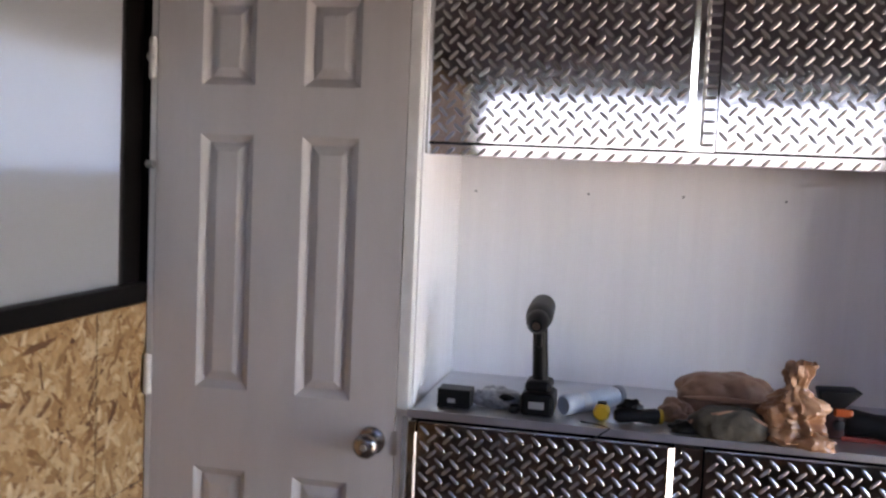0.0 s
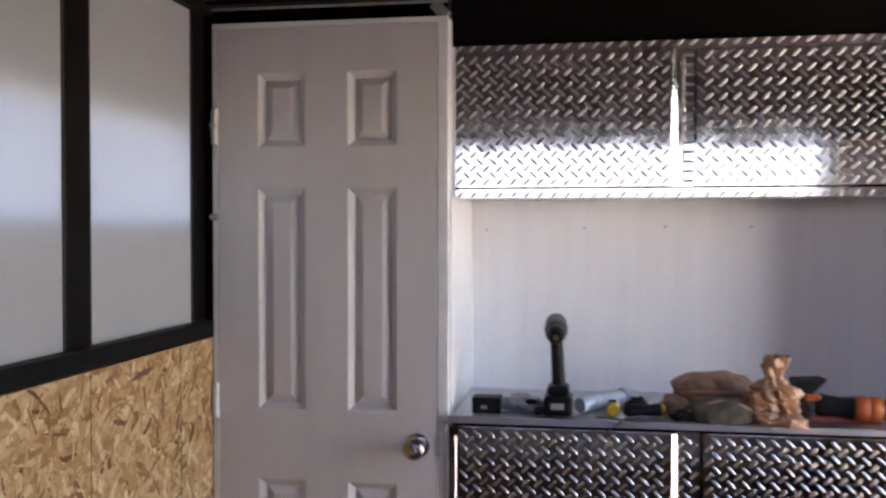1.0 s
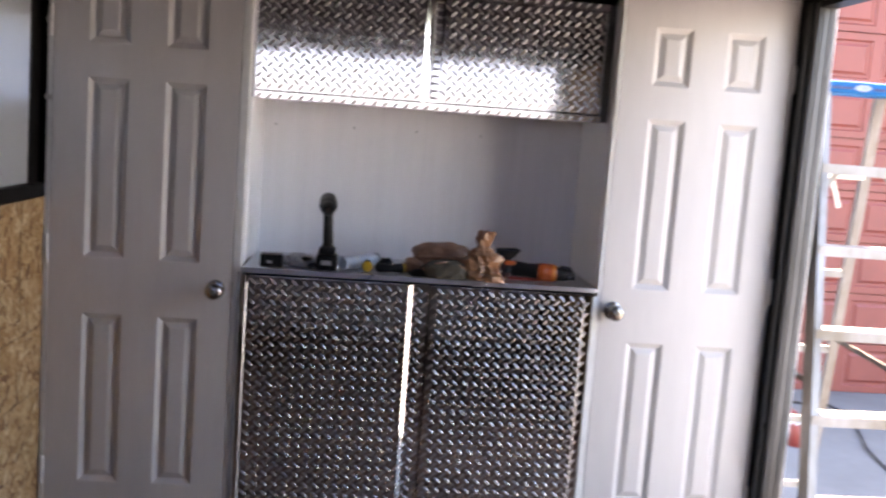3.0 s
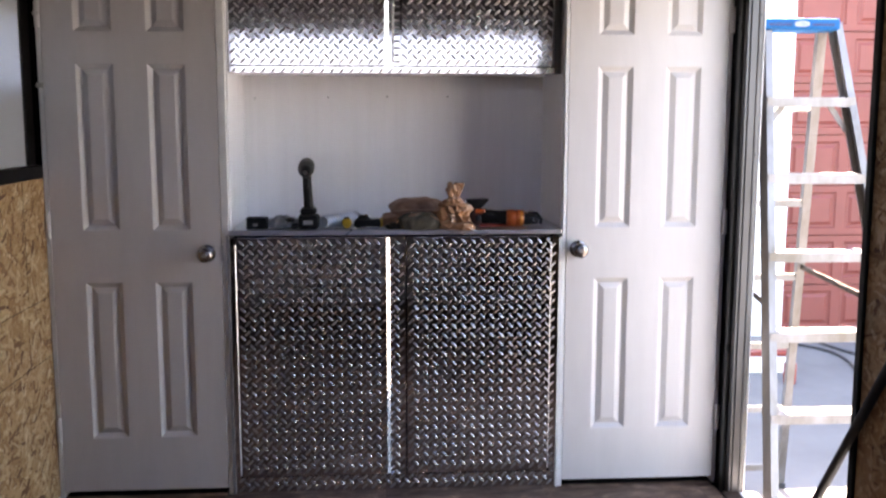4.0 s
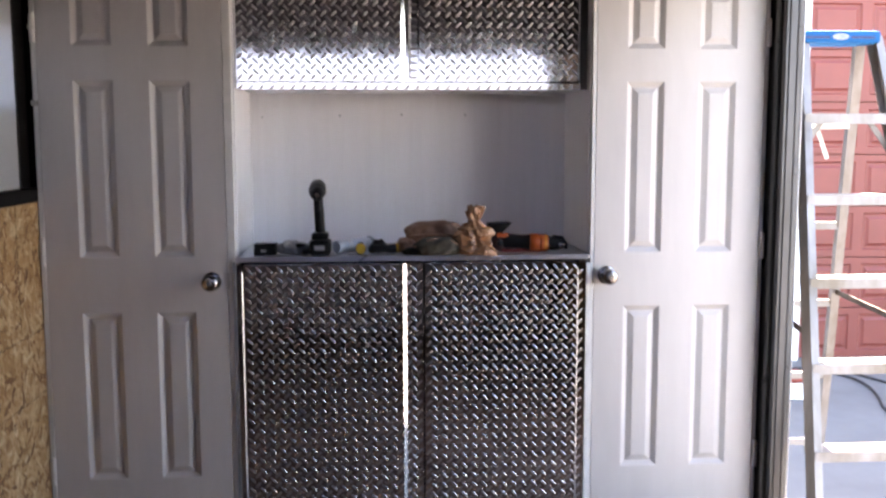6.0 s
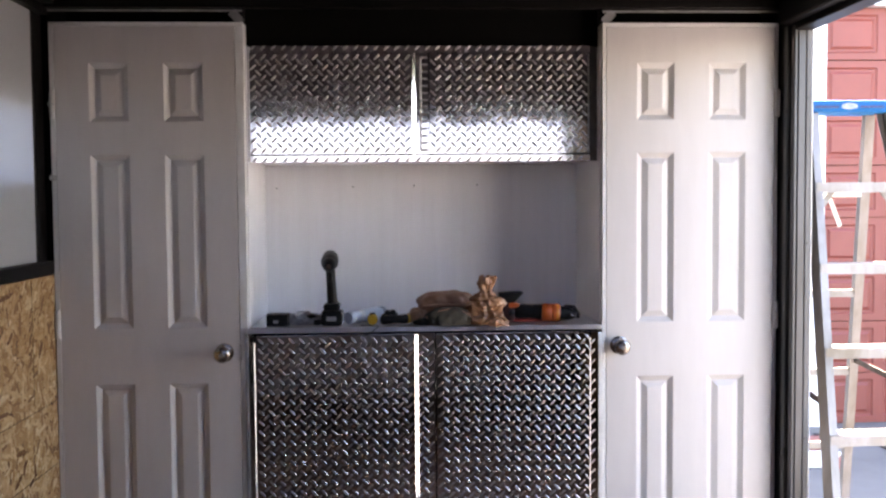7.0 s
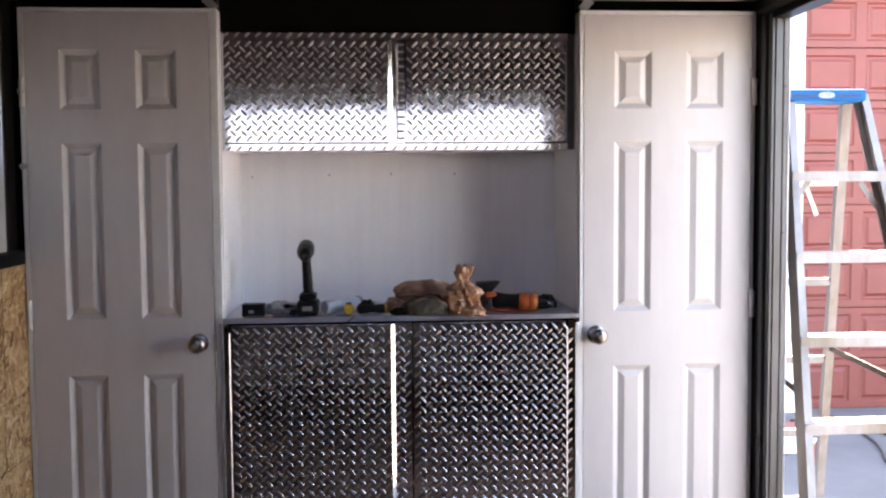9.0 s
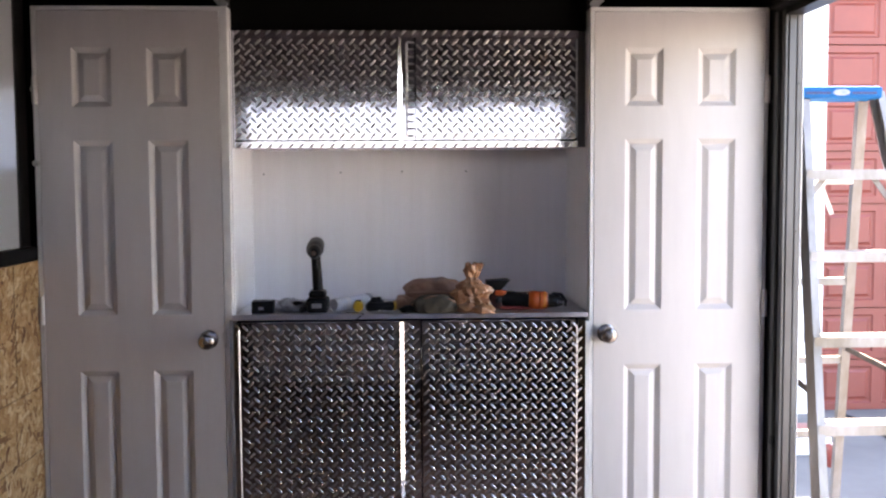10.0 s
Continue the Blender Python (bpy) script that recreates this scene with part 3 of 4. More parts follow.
for x, z in ((-0.46, 1.510), (-0.16, 1.516), (0.082, 1.519), (0.333, 1.519)):
    part("screw", rod((x, 0.461, z), (x, 0.4585, z), 0.0035, sides=8), GREY_PLASTIC, alcove)

# ---- lower cabinet ----
base = thing("base_cabinet", "base cabinet faced with bright diamond tread plate", "cabinet")
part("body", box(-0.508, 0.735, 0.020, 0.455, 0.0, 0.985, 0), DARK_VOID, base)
tread_plate("bottom_rail", -0.508, 0.722, 0.003, 0.062, 0.006, PLATE, base, 0.012)
tread_plate("stile", -0.508, -0.4902, 0.064, 0.988, 0.002, PLATE, base, 0.012)
tread_plate("stile", 0.083, 0.142, 0.064, 0.990, 0.004, PLATE, base, 0.014)
tread_plate("stile", 0.6965, 0.722, 0.064, 0.990, 0.001, PLATE, base, 0.012)
ld = tread_plate("cabinet_door", -0.484, 0.070, 0.068, 0.986, -0.004, PLATE, base, 0.02, label="tread plate cabinet door with bright edge trim")
rd = tread_plate("cabinet_door", 0.146, 0.690, 0.068, 0.986, -0.001, PLATE, base, 0.018, label="tread plate cabinet door with bright edge trim")
part("edge_trim", prism(-0.4895, -0.0070, -0.4865, -0.0045, 0.075, 0.965, 0.005), SHEET, ld)
part("edge_trim", prism(0.0705, -0.011, 0.0825, -0.003, 0.070, 0.988, 0.003), ALU, ld, "polished aluminium edge trim")
part("edge_trim", prism(0.6920, -0.005, 0.6945, -0.0042, 0.080, 0.968, 0.005), SHEET, rd)
part("top_trim", rod((-0.48, -0.001, 0.9885), (0.068, -0.001, 0.9885), 0.0028, sides=10), ALU, ld, "", True)
part("top_trim", rod((0.15, 0.002, 0.9885), (0.69, 0.002, 0.9885), 0.0028, sides=10), ALU, rd, "", True)
part("catch", box(0.082, 0.106, -0.006, 0.003, 0.066, 0.074, 0.001), ALU, ld)
part("corner_post", box(0.7225, 0.7355, -0.004, 0.018, 0.0, 0.985, 0.002), TRIM_WHITE, base, "white corner strip")
part("corner_post", box(-0.5215, -0.509, -0.004, 0.0, 0.0, 1.0, 0.001), GREY_SEAL, base)

counter = thing("countertop", "dull aluminium sheet countertop over the cabinet", "countertop")
part("top", box(-0.5045, 0.732, -0.006, 0.4595, 0.999, 1.016, 0.002), SHEET, counter)
bm = box(-0.508, 0.185, -0.0125, -0.0065, 1.000, 1.019, 0)
for v in bm.verts:
    if v.co.x > 0 and v.co.y < -0.01:
        v.co.y, v.co.x = -0.0068, 0.175
    if v.co.x > 0 and v.co.z > 1.01:
        v.co.z, v.co.x = 1.0165, v.co.x - 0.03
part("edge_strip", bm, SHEET, counter, "bent aluminium edge strip")

# ---- wall cabinet ----
upper = thing("wall_cabinet", "wall cabinet faced with bright diamond tread plate", "cabinet")
part("body", box(-0.504, 0.731, 0.072, 0.459, 1.602, 2.003, 0), PANEL_WHITE, upper)
# dark sheet added so the gaps round the doors read as shade
part("gap_shade", box(-0.503, 0.703, 0.0705, 0.0716, 1.604, 2.0, 0), DARK_VOID, upper)
part("edge_trim", box(-0.5045, -0.498, 0.040, 0.049, 1.597, 2.0, 0.001), SHEET, upper, "dull aluminium corner strip")
tread_plate("bottom_rail", -0.504, 0.704, 1.596, 1.6185, 0.054, PLATE, upper, 0.016)
tread_plate("top_rail", -0.504, 0.704, 1.978, 2.003, 0.058, PLATE, upper, 0.012)
tread_plate("stile", 0.083, 0.128, 1.623, 1.977, 0.058, PLATE, upper, 0.012, 0.0125, turn=0)
ul = tread_plate("cabinet_door", -0.503, 0.070, 1.6245, 1.976, 0.050, PLATE, upper, 0.018, label="tread plate cabinet door with bright edge trim")
ur = tread_plate("cabinet_door", 0.131, 0.694, 1.6245, 1.976, 0.052, PLATE, upper, 0.018, label="tread plate cabinet door")
part("edge_trim", prism(0.0705, 0.043, 0.0825, 0.051, 1.624, 1.978, 0.057), ALU, ul, "polished aluminium edge trim")
part("edge_trim", prism(0.6950, 0.050, 0.6985, 0.0513, 1.63, 1.975, 0.057), ALU, ur)
part("filler", box(0.7045, 0.7315, 0.068, 0.0715, 1.597, 2.003, 0.0005), DARK_GREY, upper, "dark grey filler strip")

# ---- things on the counter ----
ZC = 1.0165
bx = thing("small_box", "small black cardboard box on the countertop", "box")
part("carton", box(-0.452, -0.376, 0.045, 0.10, ZC, ZC + 0.043, 0.0015), BLACK_PLASTIC, bx)
part("mark", box(-0.428, -0.410, 0.0435, 0.0447, ZC + 0.012, ZC + 0.022, 0), GREY_PLASTIC, bx, "small grey mark")
pk = thing("blister_pack", "clear grey crumpled blister pack on the countertop", "packaging")
part("shell", lump((-0.320, 0.10, ZC + 0.020), (0.060, 0.045, 0.030), 0.30, 9, 3.0, 5, ZC), CLEAR_GREY, pk, "", True)
part("backing_card", box(-0.368, -0.272, 0.085, 0.089, ZC, ZC + 0.040, 0.001), LABEL_WHITE, pk, "pale backing card")
part("insert", lump((-0.292, 0.055, ZC + 0.034), (0.020, 0.010, 0.009), 0.5, 20, 3.0, 3, ZC), BLACK_PLASTIC, pk)
part("insert", lump((-0.272, 0.050, ZC + 0.012), (0.016, 0.010, 0.012), 0.4, 20, 6.0, 3, ZC), DARK_PLASTIC, pk)

drill = thing("cordless_drill", "black cordless drill standing upright on its battery", "drill")
part("battery", box(-0.260, -0.184, 0.035, 0.135, ZC, ZC + 0.052, 0.010), BLACK_PLASTIC, drill)
part("battery_label", box(-0.240, -0.205, 0.0335, 0.0347, ZC + 0.018, ZC + 0.034, 0), GREY_PLASTIC, drill, "grey label plate")
part("battery_collar", box(-0.252, -0.192, 0.045, 0.125, ZC + 0.053, ZC + 0.078, 0.010), BLACK_PLASTIC, drill)
bm = bmesh.new()
bm_rod(bm, (-0.221, 0.085, ZC + 0.075), (-0.227, 0.080, ZC + 0.205), 0.0185, 0.0165, 18)
part("grip", bm, BLACK_PLASTIC, drill, "", True)
part("trigger", box(-0.233, -0.219, 0.052, 0.064, ZC + 0.155, ZC + 0.19, 0.004), BLACK_PLASTIC, drill)
part("motor_case", lathe(((0, 0.020), (0.06, 0.029), (0.7, 0.031), (0.9, 0.029), (1, 0.024)), (-0.232, 0.17, ZC + 0.235), (-0.226, 0.02, ZC + 0.222), 24), BLACK_PLASTIC, drill, "black motor case", True)
ck = part("chuck", lathe(((0, 0.025), (0.3, 0.0255), (0.7, 0.022), (1, 0.013)), (-0.226, 0.020, ZC + 0.222), (-0.224, -0.028, ZC + 0.216), 24), BLACK_PLASTIC, drill, "", True)
part("bit_socket", rod((-0.224, -0.0285, ZC + 0.216), (-0.224, -0.032, ZC + 0.2155), 0.009, sides=14), ALU, ck, "bright metal socket")

tb = thing("sealant_tube", "pale grey sealant tube lying on the countertop", "tube")
part("barrel", lathe(((0, 0.019), (0.03, 0.0235), (0.95, 0.0235), (1, 0.021)), (-0.165, 0.07, ZC + 0.0245), (-0.055, 0.21, ZC + 0.0255), 22), PALE_PLASTIC, tb, "", True)
part("cap", lathe(((0, 0.024), (0.9, 0.0245), (1, 0.02)), (-0.055, 0.21, ZC + 0.0255), (-0.045, 0.223, ZC + 0.026), 22), GREY_PLASTIC, tb, "", True)
part("band", lathe(((0, 0.0241), (1, 0.0241)), (-0.135, 0.108, ZC + 0.0247), (-0.120, 0.127, ZC + 0.0249), 22), LABEL_WHITE, tb)

tl = thing("tape_measure", "yellow and black tape measure on the countertop", "tape measure")
part("case", lathe(((0, 0.014), (0.15, 0.019), (0.85, 0.019), (1, 0.014)), (-0.078, 0.05, ZC + 0.0195), (-0.078, 0.085, ZC + 0.0195), 18), YELLOW, tl, "", True)
part("button", box(-0.088, -0.068, 0.058, 0.078, ZC + 0.036, ZC + 0.042, 0.002), BLACK_PLASTIC, tl)
pl = thing("hand_tool", "black hand tool with yellow trim on the countertop", "tool")
part("handle", lathe(((0, 0.010), (0.1, 0.017), (0.5, 0.014), (0.85, 0.018), (1, 0.012)), (-0.050, 0.05, ZC + 0.019), (0.055, 0.075, ZC + 0.0185), 16), BLACK_PLASTIC, pl, "", True)
part("head", lump((-0.015, 0.08, ZC + 0.026), (0.033, 0.024, 0.026), 0.4, 14, 6.0, 3, ZC), BLACK_PLASTIC, pl)
part("ring", rod((0.047, 0.073, ZC + 0.0185), (0.054, 0.0748, ZC + 0.0185), 0.0165), YELLOW, pl)
sc = thing("wire_offcut", "bent dark wire lying over the counter edge", "wire")
part("wire", tube([(-0.12, 0.02, ZC + 0.004), (-0.08, 0.0, ZC + 0.006), (-0.055, -0.016, ZC + 0.004), (-0.085, -0.019, 0.998), (-0.11, -0.019, 0.985)], 0.002, 6), RUBBER, sc)

def crumpled(profile, centre, seed, pleats=7, pleat=0.06, crush=0.22, squash=0.8, lean=(0.0, 0.0), steps=72, rows=46):
    """A paper body: profile rows of (height, radius), pleated and creased all round."""
    bm = bmesh.new()
    hs = [h for h, q in profile]
    rings = []
    for j in range(rows):
        h = hs[0] + (hs[-1] - hs[0]) * j / (rows - 1)
        i = max(k for k in range(len(hs) - 1) if hs[k] <= h + 1e-9)
        u = (h - hs[i]) / (hs[i + 1] - hs[i])
        u = u * u * (3 - 2 * u)
        rad = profile[i][1] * (1 - u) + profile[i + 1][1] * u
        f = (h - hs[0]) / (hs[-1] - hs[0])
        ring = []
        for k in range(steps):
            an = 2 * math.pi * k / steps
            p = Vector((math.cos(an) * 1.7, math.sin(an) * 1.7, h * 26)) + Vector((seed, -seed, seed * 0.7))
            crease = abs(noise.noise(p)) * 1.6 + abs(noise.noise(p * 2.3)) * 0.7 - 0.5
            fold = math.cos(pleats * (an + 0.9 * f + 0.5 * noise.noise(p * 0.6)))
            rr = rad * (1 + crush * crease + pleat * fold)
            z = h + 0.05 * rad * noise.noise(p * 1.5)
            if j == rows - 1:
                z += 0.12 * rad * (math.sin(5 * an + seed) + math.sin(2 * an))
            ring.append(bm.verts.new((centre[0] + lean[0] * f + rr * math.cos(an), centre[1] + lean[1] * f + squash * rr * math.sin(an), max(centre[2] + 0.0006, centre[2] + z))))
        rings.append(ring)
    for r0, r1 in zip(rings, rings[1:]):
        for k in range(steps):
            bm.faces.new((r0[k], r0[(k + 1) % steps], r1[(k + 1) % steps], r1[k]))
    bm.faces.new(rings[0][::-1])
    return bm


def slumped(centre, size, power, seed, crush=0.10, sag=0.0, levels=5, freq=16.0):
    """A filled sack: a rounded box with sagging top and creased skin, flat underneath."""
    bm = bmesh.new()
    bmesh.ops.create_icosphere(bm, subdivisions=levels, radius=1.0)
    c = Vector(centre)
    for v in bm.verts:
        d = v.co.normalized()
        q = (abs(d.x) ** power + abs(d.y) ** power + abs(d.z) ** power) ** (1 / power)
        p = Vector((d.x * size[0], d.y * size[1], d.z * size[2])) / q
        w = p * freq + Vector((seed, seed * 1.7, -seed))
        crease = abs(noise.noise(w)) + 0.5 * abs(noise.noise(w * 2.1)) + 0.25 * abs(noise.noise(w * 4.3)) - 0.4
        p *= 1 + crush * crease
        p.z -= sag * max(0.0, d.z) * (p.x / size[0]) ** 2 * size[2]
        v.co = c + p
        v.co.z = max(v.co.z, ZC + 0.0005)
    return bm


bb = thing("brown_bag", "lumpy brown paper bag lying behind the pouch", "bag")
part("sack", slumped((0.196, 0.185, ZC + 0.050), (0.104, 0.070, 0.056), 3.2, 1.0, 0.20, 0.10), BROWN_BAG, bb, "", True)
part("end_fold", slumped((0.086, 0.125, ZC + 0.020), (0.040, 0.034, 0.028), 2.4, 2.0, 0.5, 0.2, 4, 30), BROWN_BAG, bb, "", True)
part("seam", slumped((0.190, 0.112, ZC + 0.060), (0.088, 0.010, 0.007), 2.2, 4.0, 0.4, 0.3, 4, 30), BROWN_BAG, bb, "", True)
pc = thing("tool_pouch", "dark olive cloth tool pouch on the countertop", "pouch")
part("pocket", slumped((0.196, 0.036, ZC + 0.024), (0.088, 0.046, 0.040), 2.6, 5.0, 0.22, 0.25), OLIVE, pc, "", True)
part("piping", tube([(0.110 + 0.172 * k / 14, 0.008 + 0.006 * math.sin(k), ZC + 0.012 + 0.046 * math.sin(math.pi * (0.12 + 0.76 * k / 14))) for k in range(15)], 0.0035, 6), BROWN_BAG, pc, "worn tan edge binding", True)
part("flap", slumped((0.112, 0.036, ZC + 0.010), (0.044, 0.026, 0.018), 2.2, 8.0, 0.5, 0.2, 4, 30), BLACK_PLASTIC, pc, "", True)
part("clip", slumped((0.092, 0.018, ZC + 0.007), (0.008, 0.005, 0.006), 3, 1.5, 0.1, 0.0, 2), CHROME, pc, "small bright clip", True)

kb = thing("paper_bag", "crumpled kraft paper bag with a twisted neck", "bag")
part("sack", crumpled(((0, 0.056), (0.010, 0.068), (0.028, 0.064), (0.048, 0.054), (0.070, 0.064), (0.088, 0.058), (0.104, 0.036), (0.116, 0.020)), (0.326, 0.040, ZC), 3.0, 8, 0.09, 0.42), KRAFT, kb, "", True)
part("neck", crumpled(((0, 0.021), (0.010, 0.018), (0.022, 0.021), (0.040, 0.028), (0.052, 0.030), (0.058, 0.029)), (0.326, 0.040, ZC + 0.112), 7.0, 7, 0.20, 0.34, 0.7, (0.006, 0), 64, 26), KRAFT, kb, "", True)
part("torn_flap", slumped((0.362, -0.004, ZC + 0.010), (0.044, 0.030, 0.020), 2.2, 2.0, 0.5, 0.4, 4, 34), KRAFT, kb, "", True)
part("side_fold", slumped((0.287, 0.020, ZC + 0.050), (0.026, 0.022, 0.034), 2.2, 4.0, 0.6, 0.0, 4, 34), KRAFT, kb, "", True)

gt = thing("power_tool", "black and orange power tool lying on its side", "power tool")
bm = bmesh.new()
bm_box(bm, 0.386, 0.440, 0.085, 0.150, ZC, ZC + 0.074, 0.012)
part("gear_head", bm, DARK_RED_BLACK, gt, "dark reddish black gear case", True)
bm = bmesh.new()
low = [bm.verts.new((x, y, ZC + 0.070)) for x, y in ((0.388, 0.088), (0.436, 0.088), (0.436, 0.146), (0.388, 0.146))]
high = [bm.verts.new((x, y, z)) for x, y, z in ((0.380, 0.082, ZC + 0.104), (0.470, 0.082, ZC + 0.108), (0.462, 0.150, ZC + 0.108), (0.380, 0.150, ZC + 0.104))]
for k in range(4):
    bm.faces.new((low[k], low[(k + 1) % 4], high[(k + 1) % 4], high[k]))
bm.faces.new(low[::-1])
bm.faces.new(high)
bmesh.ops.bevel(bm, geom=list(bm.edges), offset=0.004, segments=2, affect="EDGES", profile=0.5)
part("guard", bm, BLACK_PLASTIC, gt, "flared black guard", True)
part("wedge", box(0.412, 0.452, 0.080, 0.092, ZC + 0.052, ZC + 0.070, 0.005), ORANGE, gt, "orange trim")
part("switch", lathe(((0, 0.012), (0.7, 0.0115), (1, 0.008)), (0.424, 0.086, ZC + 0.034), (0.424, 0.078, ZC + 0.034), 18), DARK_PLASTIC, gt, "", True)
part("motor_body", lathe(((0, 0.024), (0.1, 0.029), (0.35, 0.027), (0.6, 0.025), (0.9, 0.028), (1, 0.030)), (0.440, 0.105, ZC + 0.040), (0.535, 0.088, ZC + 0.035), 24), BLACK_PLASTIC, gt, "", True)
part("band", lathe(((0, 0.0300), (0.12, 0.0325), (0.45, 0.0330), (0.5, 0.0305), (0.58, 0.0305), (0.62, 0.0325), (0.9, 0.0310), (1, 0.027)), (0.535, 0.088, ZC + 0.035), (0.600, 0.079, ZC + 0.034), 28), ORANGE, gt, "orange rubber band", True)
part("collar", lathe(((0, 0.0312), (0.5, 0.0322), (1, 0.0300)), (0.584, 0.0812, ZC + 0.0342), (0.596, 0.0796, ZC + 0.034), 28), AMBER, gt, "amber ring", True)
part("tail", lathe(((0, 0.026), (0.3, 0.024), (0.6, 0.021), (1, 0.013)), (0.600, 0.079, ZC + 0.032), (0.655, 0.070, ZC + 0.027), 20), BLACK_PLASTIC, gt, "", True)
part("plug", rod((0.632, 0.050, ZC + 0.030), (0.648, 0.048, ZC + 0.026), 0.006), CHROME, gt, "bright metal end")
part("hose_end", tube([(0.60, 0.12, ZC + 0.03), (0.63, 0.13, ZC + 0.050), (0.66, 0.135, ZC + 0.046), (0.676, 0.13, ZC + 0.022), (0.672, 0.12, ZC + 0.009)], 0.007, 8), RUBBER, gt, "", True)
part("base_plate", box(0.43, 0.60, 0.085, 0.15, ZC, ZC + 0.010, 0.003), RED_DARK, gt, "dark red sole plate")

# ---- outside: ground, garage, ladder ----
solid("ground", box(-400, 400, -400, 400, GROUND - 0.5, GROUND, 0), CONCRETE, "pale grey concrete driveway", "ground", "structure")
GY = 4.50
gar = thing("garage", "white stucco garage with a red sectional door", "building")
GX0, GX1, GTOP = 3.56, 7.26, GROUND + 3.50
part("wall", box(-0.5, GX0, GY - 0.10, GY + 6, GROUND, 3.9, 0), STUCCO, gar, "white stucco wall")
part("wall", box(GX1, 9.5, GY - 0.10, GY + 6, GROUND, 3.9, 0), STUCCO, gar)
part("wall", box(GX0, GX1, GY - 0.10, GY + 6, GTOP, 3.9, 0), STUCCO, gar)
part("roof", box(-0.7, 9.7, GY - 0.25, GY + 6.2, 3.905, 4.02, 0.01), STUCCO, gar)
gd = part("garage_door", box(GX0, GX1, GY + 0.04, GY + 0.08, GROUND, GTOP, 0), GARAGE_RED, gar, "red painted sectional garage door")


def garage_section(z0, z1):
    """One section of the door with its row of raised fields."""
    bm = bmesh.new()
    n = 7
    w = (GX1 - GX0) / n
    xs = [GX0]
    for i in range(n):
        xs += [GX0 + w * i + 0.045, GX0 + w * (i + 1) - 0.045]
    xs.append(GX1)
    zs = [z0, z0 + 0.055, z1 - 0.055, z1]
    grid = [[bm.verts.new((x, GY, z)) for z in zs] for x in xs]
    fields = []
    for i in range(len(xs) - 1):
        for k in range(3):
            f = bm.faces.new((grid[i][k], grid[i + 1][k], grid[i + 1][k + 1], grid[i][k + 1]))
            if i % 2 == 1 and k == 1:
                fields.append(f)
    bmesh.ops.recalc_face_normals(bm, faces=bm.faces)
    if bm.faces[0].normal.y > 0:
        bmesh.ops.reverse_faces(bm, faces=bm.faces)
    edge = [e for e in bm.edges if len(e.link_faces) == 1]
    for wide, deep in ((0.012, -0.014), (0.02, 0.0), (0.022, 0.012)):
        bmesh.ops.inset_individual(bm, faces=fields, thickness=wide, depth=deep, use_even_offset=True)
    out = bmesh.ops.extrude_edge_only(bm, edges=edge)
    bmesh.ops.translate(bm, vec=(0, 0.036, 0), verts=[v for v in out["geom"] if isinstance(v, bmesh.types.BMVert)])
    return bm


for i in range(8):
    part("section", garage_section(GROUND + 0.004 + 0.4375 * i, GROUND + 0.4375 * (i + 1) - 0.008), GARAGE_RED, gd)


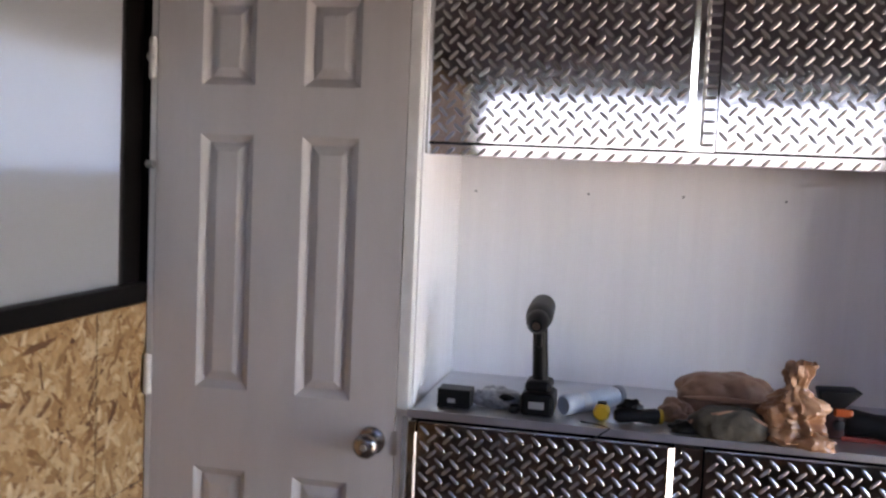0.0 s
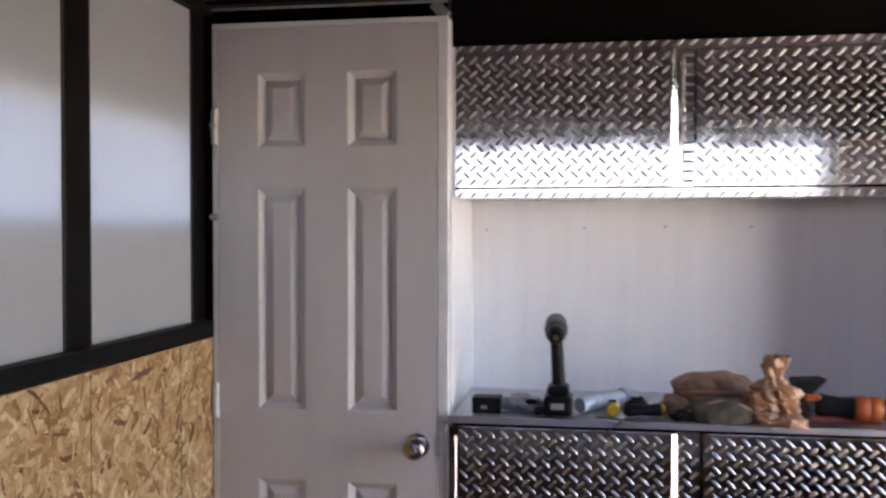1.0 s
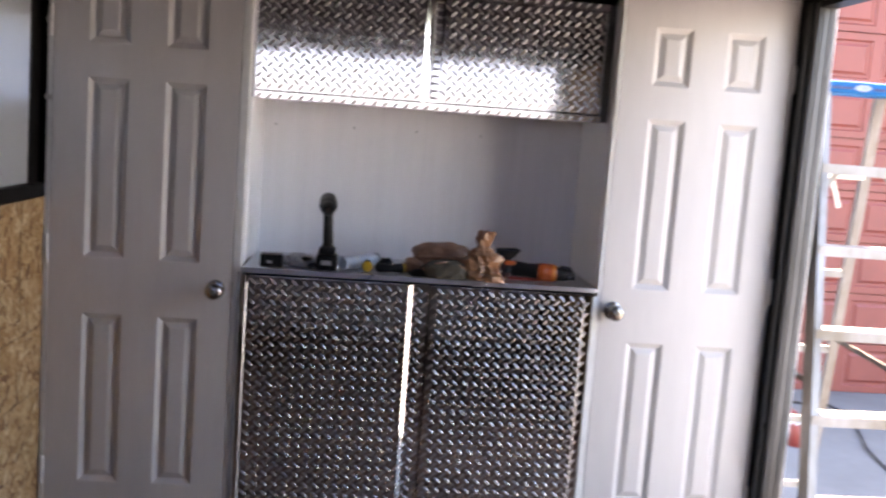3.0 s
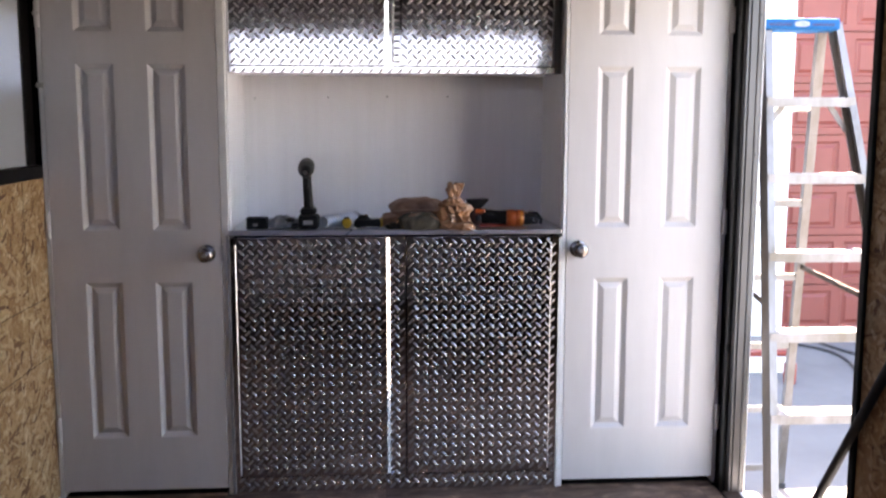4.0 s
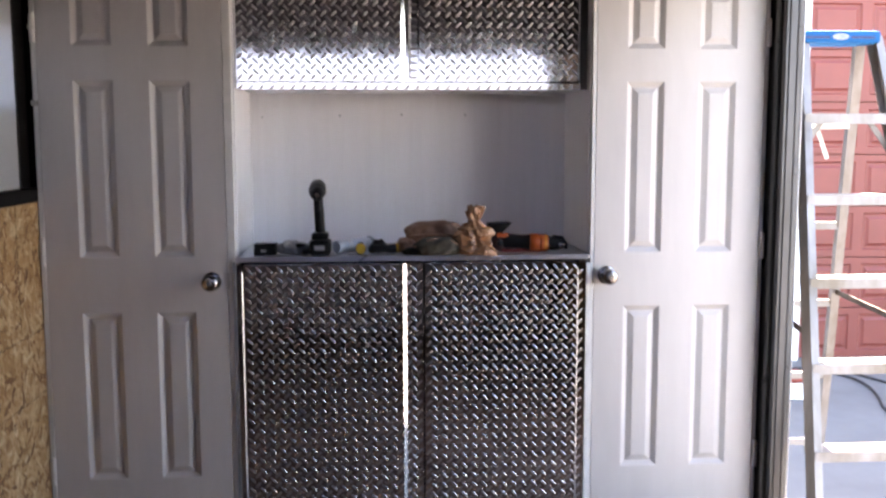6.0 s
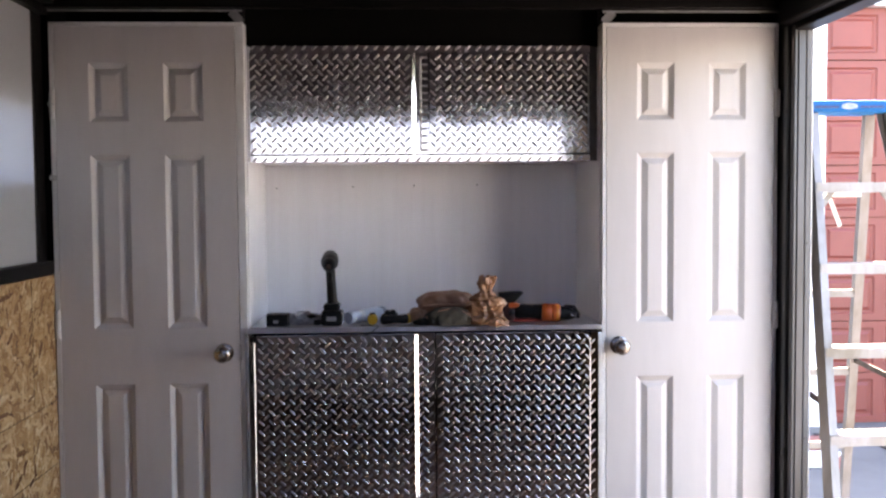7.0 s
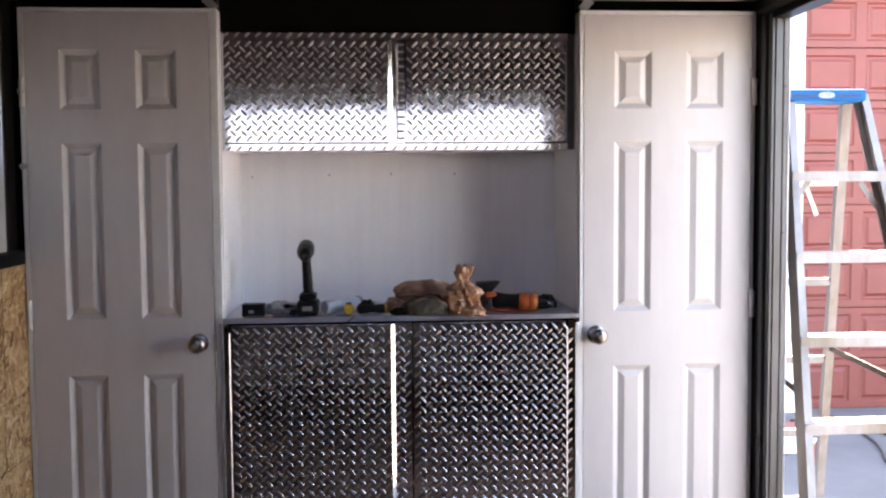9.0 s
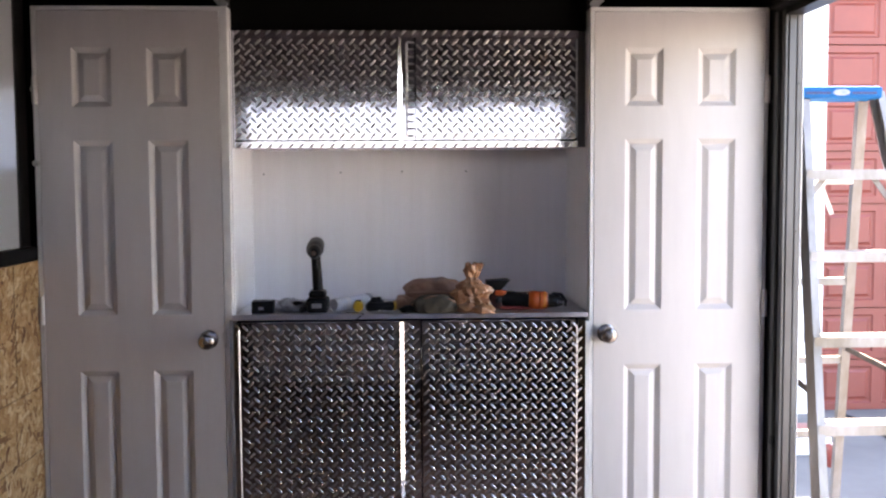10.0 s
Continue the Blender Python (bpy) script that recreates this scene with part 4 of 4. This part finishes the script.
def step_ladder():
    lad = thing("step_ladder", "aluminium step ladder with a blue top, standing open", "ladder")
    top, zt = 1.815, 1.80
    cx, ty = 1.672, 0.16
    foot_y, back_y = -0.42, 0.95
    def front(s, side):
        half = 0.1525 + 0.1775 * s
        return Vector((cx + 0.0175 + 0.0725 * s + side * half, ty + (foot_y - ty) * s, zt + (GROUND + 0.02 - zt) * s))
    def back(s, side):
        half = 0.145 + 0.09 * s
        return Vector((cx - 0.010 + 0.19 * s + side * half, ty + 0.06 + (back_y - ty) * s, zt + (GROUND + 0.02 - zt) * s))
    cap = part("cap", box(cx - 0.155, cx + 0.155, ty - 0.06, ty + 0.10, zt - 0.03, top, 0.010), BLUE, lad, "blue plastic top cap")
    # slots are flat strips; the shade inside them is put into the darker blue
    for dx in (-0.085, 0.085):
        part("slot", box(cx + dx - 0.045, cx + dx + 0.045, ty - 0.0625, ty - 0.0605, zt - 0.014, zt - 0.006, 0), BLUE_DARK, cap)
    bm = rod((cx, ty - 0.0605, zt - 0.008), (cx, ty - 0.0625, zt - 0.008), 0.012, sides=24)
    for v in bm.verts:
        v.co.x = cx + 2.6 * (v.co.x - cx)
    part("sticker", bm, LABEL_GREY, cap, "pale oval sticker")
    for side in (-1, 1):
        bm = channel(front(0, side), front(1, side), 0.028, 0.075, 0.004, side)
        r = part("front_rail", bm, LADDER_ALU, lad)
        f = front(1, side)
        part("foot", box(f.x - 0.03, f.x + 0.03, f.y - 0.05, f.y + 0.05, GROUND, GROUND + 0.045, 0.006), RUBBER, r)
        bm = bmesh.new()
        bm_bar(bm, back(0, side), back(1, side), 0.036, 0.030, (1, 0, 0))
        r = part("rear_rail", bm, LADDER_ALU, lad)
        f = back(1, side)
        part("foot", box(f.x - 0.02, f.x + 0.02, f.y - 0.03, f.y + 0.03, GROUND, GROUND + 0.035, 0.006), RUBBER, r)
        bm = bmesh.new()
        bm_bar(bm, front(0.48, side) + Vector((-side * 0.02, 0.02, 0)), back(0.46, side), 0.005, 0.022, (1, 0, 0))
        part("spreader", bm, SPREADER, lad, "brown weathered steel spreader bar")
    for i in range(1, 7):
        s = i * 0.292 / (zt - GROUND)
        a, b = front(s, -1), front(s, 1)
        bm = bmesh.new()
        prof = [(-0.045, -0.035), (-0.045, 0.002), (0.045, 0.002), (0.045, -0.030), (0.041, -0.030), (0.041, -0.002), (-0.041, -0.002), (-0.041, -0.035)]
        ends = [[bm.verts.new((x, a.y + u, a.z + v)) for u, v in prof] for x in (a.x + 0.002, b.x - 0.002)]
        for k in range(8):
            bm.faces.new((ends[0][k], ends[0][(k + 1) % 8], ends[1][(k + 1) % 8], ends[1][k]))
        bm.faces.new(ends[0])
        bm.faces.new(ends[1][::-1])
        st = part("step", bm, LADDER_ALU, lad)
        if i in (1, 6):
            for e, q in ((a, 1), (b, -1)):
                bm = bmesh.new()
                bm_bar(bm, (e.x + q * 0.09, e.y, e.z - 0.02), (e.x + q * 0.008, e.y, e.z - 0.13), 0.004, 0.02, (0, 1, 0))
                part("brace", bm, LADDER_ALU, st)
    for s in (0.329, 0.484, 0.64, 0.795, 0.95):
        a, b = back(s, -1), back(s, 1)
        bm = bmesh.new()
        bm_bar(bm, a, b, 0.03, 0.02, (0, 0, 1))
        part("rear_bar", bm, LADDER_ALU, lad)
    # folding paint shelf behind the first step
    a = front(0.135, -1)
    shelf = part("shelf", box(a.x + 0.02, a.x + 0.23, ty + 0.0, ty + 0.17, zt - 0.340, zt - 0.320, 0.004), WHITE_PLASTIC, lad, "white folding paint shelf")
    bm = bmesh.new()
    bm_bar(bm, (a.x + 0.13, ty + 0.05, zt - 0.343), (a.x + 0.205, ty + 0.12, zt - 0.452), 0.015, 0.006, (1, 0, 0))
    part("shelf_arm", bm, WHITE_PLASTIC, shelf)
    return lad


step_ladder()

jug = thing("cool_box", "low white cool box with a red lid on the concrete", "cool box")
part("body", box(2.76, 3.10, 3.18, 3.42, GROUND, GROUND + 0.13, 0.012), WHITE_PLASTIC, jug)
part("lid", box(2.75, 3.11, 3.17, 3.43, GROUND + 0.131, GROUND + 0.175, 0.012), RED_DARK, jug, "red lid")
can = thing("red_can", "small red can standing on the concrete", "can")
part("body", lathe(((0, 0.04), (0.05, 0.045), (0.95, 0.045), (1, 0.04)), (2.985, 2.92, GROUND), (2.985, 2.92, GROUND + 0.15), 18), RED_DARK, can, "", True)
part("spout", rod((2.985, 2.92, GROUND + 0.15), (2.995, 2.90, GROUND + 0.185), 0.012), WHITE_PLASTIC, can)
ps = thing("plastic_sheet", "crumpled white plastic sheet lying on the concrete", "sheet")
part("sheet", lump((4.28, 3.72, GROUND + 0.01), (0.26, 0.14, 0.035), 0.5, 3, 4.0, 4, GROUND), WHITE_PLASTIC, ps)
part("dark_fold", lump((4.08, 3.66, GROUND + 0.012), (0.07, 0.05, 0.02), 0.5, 5, 2.0, 3, GROUND), RUBBER, ps)
for pts in ([(3.35, 4.10), (3.55, 4.02), (3.70, 3.75), (3.69, 3.45), (3.60, 3.15), (3.50, 2.9), (3.40, 2.4), (3.36, 1.9), (3.46, 1.4), (3.8, 1.1)],
            [(3.72, 4.3), (3.78, 3.95), (3.85, 3.72), (3.97, 3.45), (4.25, 3.3), (4.7, 3.25), (5.3, 3.3)]):
    fine = []
    for i in range(len(pts) - 1):
        for k in range(6):
            s = k / 6
            p0, p1, p2, p3 = (pts[max(i - 1, 0)], pts[i], pts[i + 1], pts[min(i + 2, len(pts) - 1)])
            fine.append(tuple(0.5 * (2 * b + (c - a) * s + (2 * a - 5 * b + 4 * c - d) * s * s + (3 * b - a - 3 * c + d) * s ** 3) for a, b, c, d in zip(p0, p1, p2, p3)) + (GROUND + 0.011,))
    solid("extension_cord", tube(fine, 0.011, 8), RUBBER, "dark cord lying in curves on the concrete", "cord", group="cords on the driveway", smooth=True)

# ---- vinyl tiles of the floor ----
tile_mesh = {}
for i in range(-2, 4):
    for k in range(0, 7):
        x0, x1 = max(LEFT, -0.545 + 0.61 * i), min(RIGHT - 0.036, -0.545 + 0.61 * (i + 1))
        y1, y0 = 0.02 - 0.61 * k, max(REAR, 0.02 - 0.61 * (k + 1))
        if x1 - x0 < 0.02 or y1 - y0 < 0.02:
            continue
        key = (round(x1 - x0, 3), round(y1 - y0, 3))
        if key not in tile_mesh:
            bm = box(0.0006, key[0] - 0.0006, 0.0006, key[1] - 0.0006, -0.0058, 0.0, 0.0006)
            me = bpy.data.meshes.new("tile")
            bm.to_mesh(me)
            bm.free()
            me.materials.append(VINYL)
            tile_mesh[key] = me
        t = new("tile", tile_mesh[key])
        t.location = (x0, y0, 0)
        t.parent = floor
